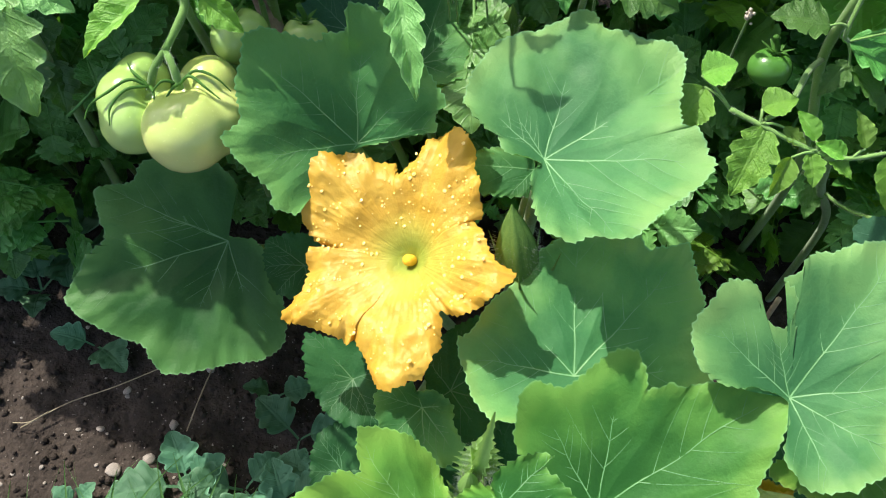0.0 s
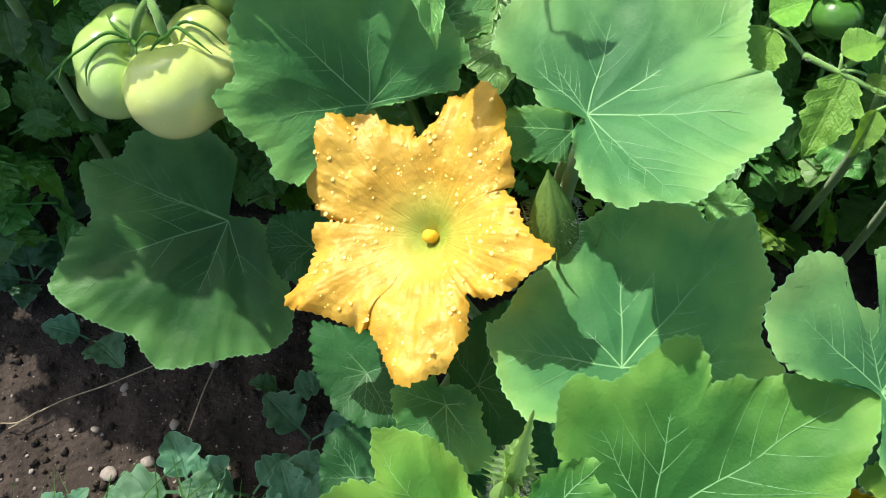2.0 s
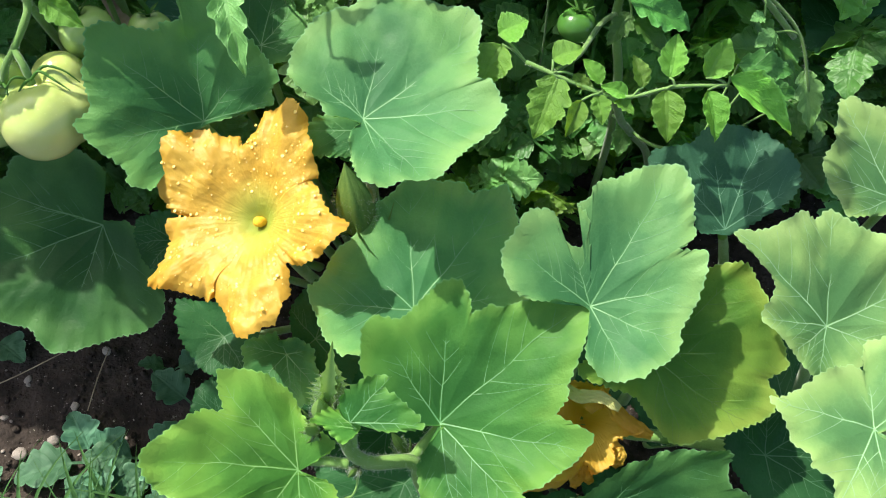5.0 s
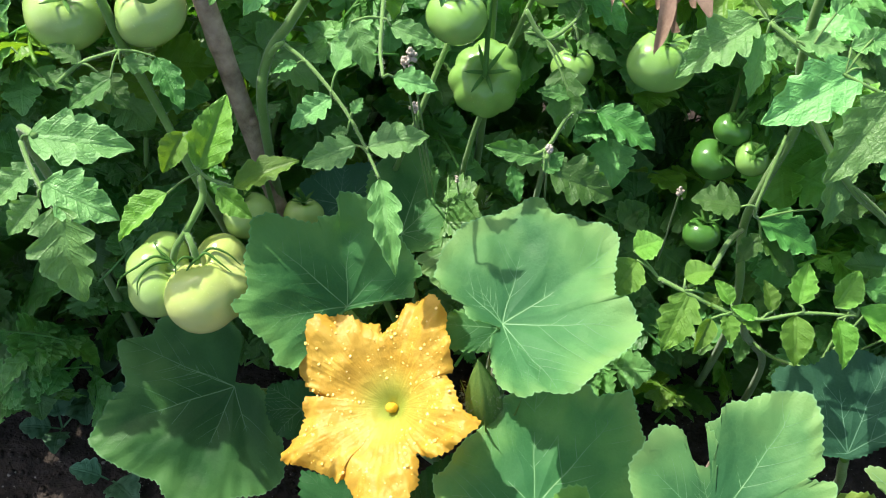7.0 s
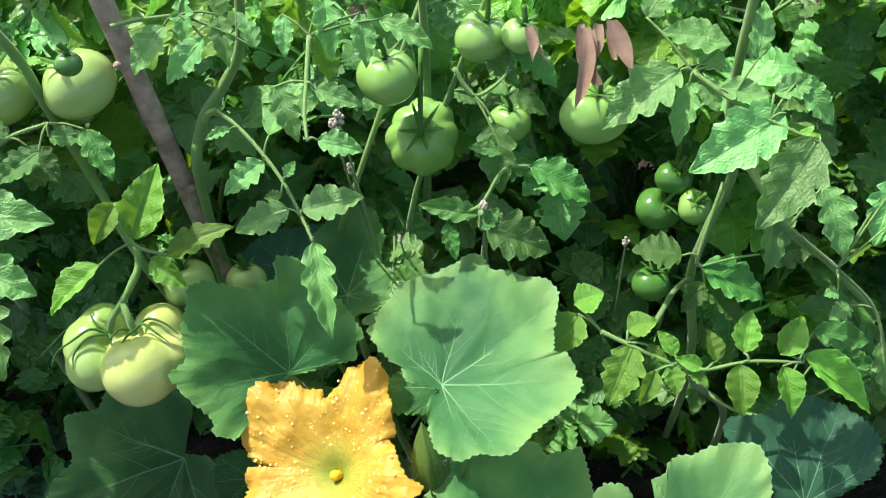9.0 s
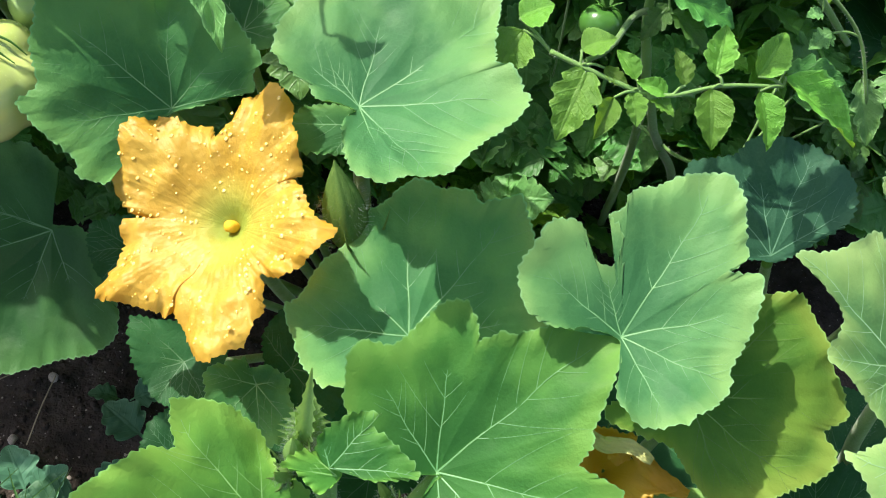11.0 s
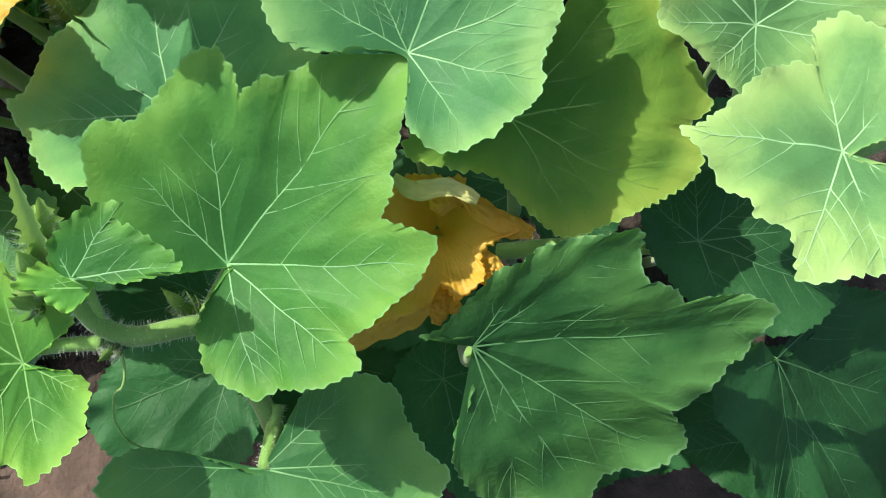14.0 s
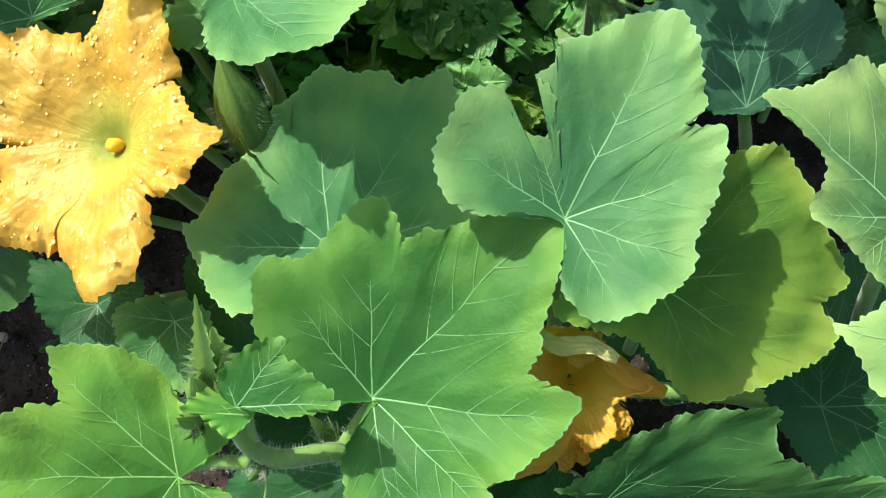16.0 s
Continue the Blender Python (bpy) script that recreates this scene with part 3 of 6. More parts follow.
squash_leaf(plant_b, (0.316, 0.155, 0.319), (20, -10, 41), 12, ((94, 65), (95, 50), (102, 41), (128, 45), (163, 31), (-155, 34), (-90, 32), (-67, 44), (-45, 68), (-22, 80), (0, 69), (22, 61), (40, 69), (50, 63), (57, 69), (78, 68), (90, 80)), 'bloom', 108)
squash_leaf(plant_b, (0.313, 0.086, 0.334), (-1, 2, 161), 12, ((8, 54), (16, 51), (26, 50), (36, 46), (42, 50), (47, 48), (53, 45), (58, 47), (62, 53), (66, 60), (74, 57), (84, 53), (95, 51), (99, 56), (106, 53), (115, 47), (128, 45), (138, 41), (141, 33), (154, 28), (153, 16), (133, 7), (114, 3), (-168, 12), (-162, 22), (-156, 30), (-153, 31), (-142, 35), (-131, 38), (-119, 41), (-109, 47), (-93, 50), (-79, 45), (-75, 37), (-72, 30), (-62, 34), (-47, 36), (-28, 39), (-14, 44), (-5, 51), (-2, 58)), 'bloom', 115, veins=((-2, 55), (65, 57), (94, 52), (143, 31), (-133, 35), (-80, 31)))
squash_leaf(plant_b, (0.325, 0.054, 0.181), (-11, 39, -67), 4, ((-120, 50), (-105, 51), (-92, 49), (-74, 48), (-64, 58), (-50, 67), (-36, 76), (-24, 72), (-14, 83), (-7, 107), (0, 130), (7, 156), (16, 146), (35, 128), (51, 114), (59, 97), (65, 92), (73, 91), (80, 74), (90, 59), (97, 46), (99, 34), (77, 30), (64, 11), (-86, 3), (-163, 17), (-133, 35)), 'dark', 122, veins=((84, 61), (-2, 112), (-26, 77), (-113, 40), (37, 100)))
squash_leaf(plant_b, (0.293, 0.252, 0.278), (11, -19, 59), 4, ((-102, 6), (-54, 22), (-42, 51), (-34, 63), (-25, 70), (0, 73), (23, 73), (32, 71), (47, 63), (65, 73), (75, 65), (71, 42), (118, 20), (150, 6)), 'blue', 129)
squash_leaf(plant_b, (0.416, 0.263, 0.281), (-5, -16, 109), 8, ((121, 16), (-172, 26), (-127, 40), (-86, 60), (-46, 63), (-16, 65), (0, 78), (22, 58), (47, 56), (88, 38)), 'bloom', 136)
squash_leaf(plant_b, (0.031, 0.137, 0.292), (16, 3, -10), 6, ((-5, 10), (-12, 21), (0, 44), (23, 34), (52, 28), (53, 36), (73, 28), (111, 17), (135, 11), (154, 3)), 'fresh', 143)
squash_leaf(plant_b, (0.034, 0.136, 0.283), (-16, -4, 165), 3, ((6, 20), (24, 15), (60, 12), (89, 4), (-146, 3), (-55, 8), (-27, 20), (0, 28)), 'young', 150)
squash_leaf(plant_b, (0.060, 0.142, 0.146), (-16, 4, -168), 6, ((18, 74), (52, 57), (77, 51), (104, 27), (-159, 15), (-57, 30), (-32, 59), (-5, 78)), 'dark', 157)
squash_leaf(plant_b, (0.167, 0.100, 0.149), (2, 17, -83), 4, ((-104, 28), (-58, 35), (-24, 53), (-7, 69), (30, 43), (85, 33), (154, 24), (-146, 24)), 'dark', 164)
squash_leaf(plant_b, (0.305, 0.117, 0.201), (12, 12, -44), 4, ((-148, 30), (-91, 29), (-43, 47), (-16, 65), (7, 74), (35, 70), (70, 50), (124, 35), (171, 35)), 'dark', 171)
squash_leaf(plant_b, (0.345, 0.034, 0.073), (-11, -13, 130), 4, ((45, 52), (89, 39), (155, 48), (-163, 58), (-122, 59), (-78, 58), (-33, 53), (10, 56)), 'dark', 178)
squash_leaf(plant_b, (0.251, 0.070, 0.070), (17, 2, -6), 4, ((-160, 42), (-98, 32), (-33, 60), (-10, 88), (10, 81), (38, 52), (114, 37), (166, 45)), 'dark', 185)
squash_leaf(plant_a, (0.055, 0.332, 0.317), (-15, 7, -156), 3, ((-107, 11), (-49, 32), (-29, 43), (-3, 41), (24, 24), (63, 15)), 'mid', 192)
squash_leaf(plant_a, (-0.067, 0.470, 0.297), (-17, -2, 173), 3, ((45, 17), (152, 29), (-171, 51), (-134, 53), (-89, 35), (-39, 35), (0, 39)), 'blue', 199)
squash_leaf(plant_a, (-0.016, 0.438, 0.296), (4, -16, 75), 3, ((103, 27), (-165, 20), (-96, 33), (-65, 41), (-30, 39), (-16, 60), (0, 79), (18, 75), (43, 57)), 'mid', 206)
squash_leaf(plant_b, (0.460, 0.444, 0.253), (-3, -16, 100), 4, ((100, 42), (156, 25), (-129, 40), (-90, 63), (-48, 99), (-22, 94), (0, 83), (22, 66), (55, 41)), 'dark', 213)


def ball(verts, faces, c, r, u=8, v=5, squash=1.0, lift=0.0):
    """Adds a small round body to the lists."""
    base = len(verts)
    for j in range(v + 1):
        a = math.pi * j / v
        for i in range(u):
            b = 2 * math.pi * i / u
            verts.append(Vector(c) + Vector((r * math.sin(a) * math.cos(b), r * math.sin(a) * math.sin(b), r * squash * math.cos(a) + lift)))
    for j in range(v):
        for i in range(u):
            k = (i + 1) % u
            faces.append((base + j * u + i, base + (j + 1) * u + i, base + (j + 1) * u + k, base + j * u + k))


def corolla(plant, place, turn, cup, lobes, rng, dew=0, curl=0.0, mat=PETAL, lift=0.0, lift_at=0.0):
    """A five-lobed squash blossom: a funnel that opens into wrinkled, frilled petals."""
    n, rings = 360, 48
    edge, spur = outline(lobes, n, 0.0017, 0.0041, rng)
    far = max(e.length for e in edge)

    def height(x, y):
        rel = min(1.0, math.hypot(x, y) / far)
        g = math.atan2(y, x)
        z = cup / 1000 * (1 - (1 - rel) ** 3) + lift * rel ** 2 * max(0.0, math.cos(g - radians(lift_at))) ** 6
        z += 0.0042 * rel * rel * math.cos(5 * g - 0.1) + 0.0012 * rel * abs(math.sin(2.5 * g - 0.05)) ** 0.3
        z += 0.0036 * min(1, rel * 3) * noise.noise((x * 60, y * 60, rng)) + 0.0017 * rel * noise.noise((x * 150, y * 170, rng + 2)) + 0.0006 * rel * noise.noise((x * 420, y * 420, rng + 3))
        return z + 0.0004 * min(1, rel * 2) * noise.noise((math.cos(g) * 24, math.sin(g) * 24, rel * 2.0))

    verts, faces = [], []
    for k in range(rings + 1):
        s = 0.03 + 0.97 * k / rings
        for e, w in zip(edge, spur):
            x, y = e.x * s + w.x * s ** 12, e.y * s + w.y * s ** 12
            lip = max(0.0, (s - 0.72) / 0.28) * min(1.0, e.length / 0.035)
            x, y = x * (1 - 0.22 * curl * lip * lip), y * (1 - 0.22 * curl * lip * lip)
            verts.append(Vector((x, y, height(x, y) + 0.010 * curl * lip * (1 - 0.4 * lip) + s ** 7 * 0.0075 * noise.noise((e.x * 90, e.y * 90, rng + 4)) - 0.0045 * s ** 12)))
    for k in range(rings):
        for i in range(n):
            j, a = (i + 1) % n, k * n
            faces.append((a + i, a + n + i, a + n + j, a + j))
    ob = mesh_object("blossom", verts, faces, mat, plant, "open orange-yellow five-lobed squash blossom")
    ob.matrix_basis = pose(*(Vector(place) - plant.location), *turn)
    v, f = tube([(0, 0, -0.004), (0, 0, 0.002), (0.0005, 0, 0.005), (0.0012, -0.0005, 0.0095), (0.0015, -0.0005, 0.0108)], [0.0026, 0.0026, 0.0036, 0.0034, 0.0012], 14)
    if dew:
        mesh_object("pistil", v, f, PISTIL, ob, "short orange pollen column")
    v, f = tube([(0, 0, -0.024), (0, 0, -0.014), (0, 0, -0.007), (0, 0, -0.003)], [0.004, 0.006, 0.006, 0.005], 14)
    for k in range(5):
        g = 2 * math.pi * k / 5
        d = Vector((math.cos(g), math.sin(g), 0))
        tube([d * 0.005 + Vector((0, 0, -0.008)), d * 0.016 + Vector((0, 0, -0.004)), d * 0.026 + Vector((0, 0, 0.002))], [0.002, 0.0015, 0.0003], 5, v, f)
    mesh_object("calyx", v, f, BUD, ob, "green calyx under the blossom")
    if dew:
        rnd = random.Random(rng)
        v, f = [], []
        while dew:
            e = edge[rnd.randrange(n)]
            s = math.sqrt(rnd.uniform(0.12, 0.9))
            r = rnd.choice((0.0004, 0.0005, 0.0005, 0.0006, 0.0008, 0.0010, 0.0013))
            ball(v, f, (e.x * s, e.y * s, height(e.x * s, e.y * s) ), r, 9, 6, 0.26)
            dew -= 1
        tagged(mesh_object("dew", v, f, WATER, ob, "clear dew drops on the petals"), kind="stuff")
    return ob


# low dark leaves added under the vine, standing in for deep shade over the soil
SHADE_FILL = ((-160, 52), (-120, 60), (-80, 66), (-40, 72), (0, 78), (40, 72), (80, 66), (120, 60), (160, 50), (180, 18))
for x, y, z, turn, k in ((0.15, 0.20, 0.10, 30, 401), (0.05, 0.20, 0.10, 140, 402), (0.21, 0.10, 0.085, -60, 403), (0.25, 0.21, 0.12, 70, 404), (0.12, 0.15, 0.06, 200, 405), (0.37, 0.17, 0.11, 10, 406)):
    squash_leaf(plant_b, (x, y, z), (8, -6, turn), 5, SHADE_FILL, "dark", k)
blossom = corolla(plant_a, (-0.017, 0.287, 0.284), (24, 17, -91), 28, ((-126, 85), (-119, 75), (-110, 67), (-102, 56), (-99, 47), (-98, 59), (-85, 63), (-74, 66), (-70, 78), (-65, 85), (-54, 70), (-39, 62), (-30, 61), (-31, 56), (-19, 64), (-10, 74), (-5, 80), (0, 81), (8, 77), (16, 73), (25, 62), (32, 51), (36, 45), (45, 57), (54, 62), (66, 71), (75, 75), (79, 65), (85, 58), (98, 54), (111, 47), (110, 53), (119, 58), (127, 65), (133, 65), (140, 75), (147, 81), (153, 80), (164, 72), (170, 61), (-179, 49), (-172, 59), (-164, 60), (-159, 68), (-148, 76), (-137, 92), (-133, 99)), 5, 340, lift=0.020, lift_at=-133)
blossom_low = corolla(plant_b, (0.179, 0.146, 0.233), (-16, 9, -141), 30, ((-61, 31), (-26, 40), (-13, 62), (-3, 70), (9, 58), (25, 45), (33, 34), (46, 42), (72, 36), (77, 28), (96, 25), (116, 40), (149, 20), (162, 14), (177, 21), (-169, 23), (-129, 23), (-102, 28)), 11, 0, 0.6, PETAL_LOW)


def lip(parent, points, wide, roll, mat, name, label, rng):
    """A rolled margin: a wrinkled sheet bent over along a line."""
    line = curve(points, 16)
    inv = parent.matrix_world.inverted() if parent.type == "EMPTY" else (parent.parent.matrix_basis @ parent.matrix_basis).inverted()
    v, f, m = [], [], 15
    for i, p in enumerate(line):
        t = i / (len(line) - 1)
        d = (line[min(i + 1, len(line) - 1)] - line[max(i - 1, 0)]).normalized()
        side = d.cross(Vector((0, -0.55, 0.83))).normalized()
        up = side.cross(d)
        w = wide * (0.35 + 0.65 * math.sin(math.pi * (0.08 + 0.84 * t))) * (1 + 0.25 * noise.noise((t * 6, rng, 0))) * (1 - 0.55 * t if wide > 0.01 else 1)
        for j in range(m):
            a = (j / (m - 1) - 0.5) * roll
            q = p + side * w * math.sin(a) / math.sin(min(1.5, roll / 2)) + up * w * (math.cos(a) - 0.6) + up * (0.0016 * noise.noise((t * 9, j * 0.7, rng)) + 0.0010 * noise.noise((t * 26, j * 1.1, rng + 2)) + 0.05 * w * math.sin(j * 2.2 + 3 * t))
            v.append(inv @ q)
    for i in range(len(line) - 1):
        for j in range(m - 1):
            f.append((i * m + j, i * m + j + 1, i * m + m + j + 1, i * m + m + j))
    return mesh_object(name, v, f, mat, parent, label)


bpy.context.view_layer.update()
for k, (points, wide, roll) in enumerate((
    (((0.156, 0.154, 0.251), (0.166, 0.156, 0.253), (0.178, 0.158, 0.255)), 0.0060, 2.0),
    (((0.192, 0.148, 0.263), (0.184, 0.146, 0.261), (0.178, 0.141, 0.258)), 0.0065, 2.4),
    (((0.191, 0.147, 0.258), (0.203, 0.132, 0.253), (0.217, 0.123, 0.250)), 0.0055, 1.8),
    (((0.174, 0.115, 0.231), (0.170, 0.109, 0.228), (0.166, 0.103, 0.225)), 0.0045, 2.4),
    (((0.174, 0.115, 0.231), (0.176, 0.108, 0.228), (0.178, 0.104, 0.227)), 0.0035, 2.4),
    (((0.193, 0.125, 0.240), (0.197, 0.117, 0.237), (0.192, 0.111, 0.234)), 0.0050, 2.2),
    (((0.180, 0.130, 0.236), (0.159, 0.119, 0.227), (0.142, 0.114, 0.218), (0.125, 0.110, 0.211)), 0.0150, 1.1),
    (((0.174, 0.156, 0.247), (0.160, 0.150, 0.245), (0.155, 0.145, 0.240)), 0.0070, 1.4),
)):
    lip(blossom_low, points, wide, roll, PETAL_LOW, "petal_lip", "curled pale orange petal edge", k)
# strip along the old leaf whose pale colour stands for direct sun
lip(plant_b, ((0.163, 0.153, 0.277), (0.170, 0.146, 0.274), (0.184, 0.143, 0.275), (0.195, 0.135, 0.272)), 0.0042, 0.8, LEAF["sunlit"], "leaf_margin", "curled edge of an old leaf, sunlight painted in pale yellow", 9)


# ---- squash stems, buds and tendrils ----
def hairs(verts, faces, line, radius, count, rng, length=0.0025):
    rnd = random.Random(rng)
    for _ in range(count):
        i = rnd.randrange(len(line) - 1)
        p = line[i].lerp(line[i + 1], rnd.random())
        d = Vector((rnd.gauss(0, 1), rnd.gauss(0, 1), rnd.gauss(0, 1))).normalized()
        ax = (line[i + 1] - line[i]).normalized()
        d = (d - ax * d.dot(ax)).normalized()
        s = ax * 0.00006
        b = len(verts)
        verts += [p + d * radius * 0.9 - s, p + d * radius * 0.9 + s, p + d * (radius + length * rnd.uniform(0.6, 1.3))]
        faces.append((b, b + 1, b + 2))


def vine(plant, points, r0, r1, name="stem", hairy=300, rng=1, label=""):
    points = [Vector(p) for p in points]
    if name == "petiole":
        max(points, key=lambda p: p.z).z -= 0.0055
    line = [p - plant.location for p in curve(points, 8)]
    n = len(line)
    radii = [(r0 + (r1 - r0) * i / (n - 1)) * (1 + 0.08 * noise.noise((i * 0.5, rng, 0))) for i in range(n)]
    v, f = tube(line, radii, 10)
    ob = mesh_object(name, v, f, STEM, plant, label)
    if hairy:
        v, f = [], []
        hairs(v, f, line, (r0 + r1) / 2, hairy, rng)
        tagged(mesh_object("hair", v, f, HAIR, ob, "fine white hairs", smooth=False), kind="stuff")
    return ob


vine(plant_b, [(0.025, 0.139, 0.276), (0.029, 0.131, 0.258), (0.040, 0.127, 0.245), (0.065, 0.128, 0.236), (0.070, 0.120, 0.218), (0.077, 0.106, 0.196), (0.09, 0.06, 0.11), (0.14, 0.12, 0.02), (0.15, 0.2, -0.01)], 0.0043, 0.0055, hairy=1100, rng=2)
vine(plant_b, [(0.065, 0.130, 0.230), (0.075, 0.138, 0.240), (0.091, 0.150, 0.258)], 0.0040, 0.0032, "petiole", 260, 3)
vine(plant_b, [(0.026, 0.127, 0.248), (0.013, 0.129, 0.251), (-0.001, 0.131, 0.256)], 0.0036, 0.0030, "petiole", 200, 4)
vine(plant_b, [(0.084, 0.10, 0.185), (0.080, 0.090, 0.188), (0.072, 0.071, 0.184)], 0.0040, 0.0034, "petiole", 200, 5)
vine(plant_b, [(0.39, 0.17, -0.01), (0.359, 0.161, 0.142), (0.334, 0.157, 0.228), (0.316, 0.155, 0.318)], 0.0055, 0.0038, "petiole", 300, 6)
vine(plant_b, [(0.44, 0.13, -0.01), (0.42, 0.12, 0.18), (0.388, 0.107, 0.282), (0.352, 0.098, 0.307), (0.313, 0.086, 0.333)], 0.0055, 0.0034, "petiole", 260, 7)
vine(plant_b, [(0.36, 0.31, -0.01), (0.326, 0.275, 0.170), (0.311, 0.267, 0.225), (0.293, 0.252, 0.277)], 0.0045, 0.0032, "petiole", 200, 8)
vine(plant_b, [(0.20, 0.22, -0.01), (0.19, 0.20, 0.15), (0.182, 0.194, 0.25), (0.1805, 0.186, 0.313)], 0.005, 0.0034, "petiole", 0, 9)
vine(plant_b, [(0.25, 0.22, -0.01), (0.235, 0.19, 0.15), (0.218, 0.163, 0.282)], 0.005, 0.0034, "petiole", 0, 10)
vine(plant_b, [(0.20, 0.16, -0.01), (0.185, 0.12, 0.13), (0.176, 0.085, 0.22), (0.176, 0.079, 0.252)], 0.005, 0.0034, "petiole", 0, 11)
vine(plant_b, [(0.35, 0.14, -0.01), (0.335, 0.10, 0.10), (0.325, 0.054, 0.18)], 0.0045, 0.0032, "petiole", 0, 12)
vine(plant_b, [(0.177, 0.136, 0.236), (0.18, 0.16, 0.18), (0.18, 0.20, -0.01)], 0.0045, 0.0045, "flower_stalk", 0, 13)
vine(plant_b, [(0.22, 0.17, 0.13), (0.27, 0.15, 0.15), (0.33, 0.13, 0.15), (0.42, 0.12, 0.10)], 0.005, 0.006, "stem", 200, 14)
vine(plant_a, [(0.06, 0.42, -0.01), (0.058, 0.36, 0.16), (0.056, 0.325, 0.28), (0.055, 0.303, 0.363)], 0.0055, 0.0036, "petiole", 0, 15)
vine(plant_a, [(0.02, 0.42, -0.01), (-0.02, 0.39, 0.16), (-0.053, 0.354, 0.312)], 0.005, 0.0034, "petiole", 0, 16)
vine(plant_a, [(0.0, 0.42, -0.01), (-0.08, 0.40, 0.10), (-0.16, 0.365, 0.184)], 0.005, 0.0034, "petiole", 0, 17)
vine(plant_a, [(0.06, 0.36, -0.01), (0.075, 0.28, 0.15), (0.076, 0.218, 0.268)], 0.005, 0.0034, "petiole", 0, 18)
vine(plant_a, [(0.02, 0.38, -0.01), (-0.005, 0.33, 0.14), (-0.015, 0.292, 0.262)], 0.0045, 0.005, "flower_stalk", 0, 19)
vine(plant_a, [(0.053, 0.29, 0.255), (0.047, 0.283, 0.272), (0.055, 0.33, 0.20)], 0.003, 0.003, "flower_stalk", 0, 20)
for a, b, c in (((-0.059, 0.244, 0.206), (-0.02, 0.30, 0.10), (0.0, 0.36, -0.01)), ((-0.013, 0.218, 0.221), (0.0, 0.28, 0.10), (0.02, 0.36, -0.01)), ((-0.065, 0.19, 0.183), (-0.03, 0.27, 0.08), (0.0, 0.36, -0.01)),
                ((0.005, 0.241, 0.194), (0.01, 0.29, 0.1), (0.02, 0.37, -0.01)), ((-0.098, 0.332, 0.204), (-0.05, 0.36, 0.1), (-0.01, 0.4, -0.01)), ((0.055, 0.332, 0.316), (0.05, 0.37, 0.15), (0.04, 0.42, -0.01)),
                ((-0.067, 0.47, 0.296), (-0.03, 0.46, 0.15), (0.02, 0.44, -0.01)), ((-0.016, 0.438, 0.295), (0.0, 0.44, 0.15), (0.03, 0.44, -0.01))):
    vine(plant_a, [a, b, c], 0.003, 0.004, "petiole", 0, 21)
for a, b, c in (((0.06, 0.142, 0.145), (0.09, 0.16, 0.07), (0.12, 0.18, -0.01)), ((0.167, 0.10, 0.148), (0.18, 0.14, 0.07), (0.19, 0.18, -0.01)), ((0.305, 0.117, 0.20), (0.32, 0.15, 0.1), (0.34, 0.19, -0.01)),
                ((0.416, 0.263, 0.28), (0.42, 0.28, 0.14), (0.42, 0.30, -0.01)), ((0.46, 0.444, 0.252), (0.45, 0.44, 0.12), (0.44, 0.43, -0.01))):
    vine(plant_b, [a, b, c], 0.003, 0.004, "petiole", 0, 22)
for x, y, z in ((0.15, 0.20, 0.10), (0.05, 0.20, 0.10), (0.21, 0.10, 0.085), (0.25, 0.21, 0.12), (0.12, 0.15, 0.06), (0.37, 0.17, 0.11)):
    vine(plant_b, [(x, y, z), (x * 0.8 + 0.03, y + 0.01, z * 0.5), (x * 0.6 + 0.06, y + 0.03, -0.01)], 0.003, 0.004, "petiole", 0, 26)
vine(plant_b, [(0.035, 0.144, 0.293), (0.032, 0.138, 0.275), (0.03, 0.131, 0.256)], 0.0022, 0.0026, "petiole", 90, 23)
vine(plant_b, [(0.032, 0.128, 0.246), (0.030, 0.118, 0.235), (0.026, 0.113, 0.228), (0.020, 0.113, 0.221), (0.015, 0.106, 0.209), (0.016, 0.099, 0.198), (0.021, 0.095, 0.19)], 0.0008, 0.0004, "tendril", 0, 24, "thin pale curling tendril")
vine(plant_b, [(0.36, 0.12, 0.15), (0.345, 0.095, 0.17), (0.35, 0.085, 0.18), (0.362, 0.088, 0.178), (0.358, 0.097, 0.172)], 0.0008, 0.0005, "tendril", 0, 25, "thin pale curling tendril")


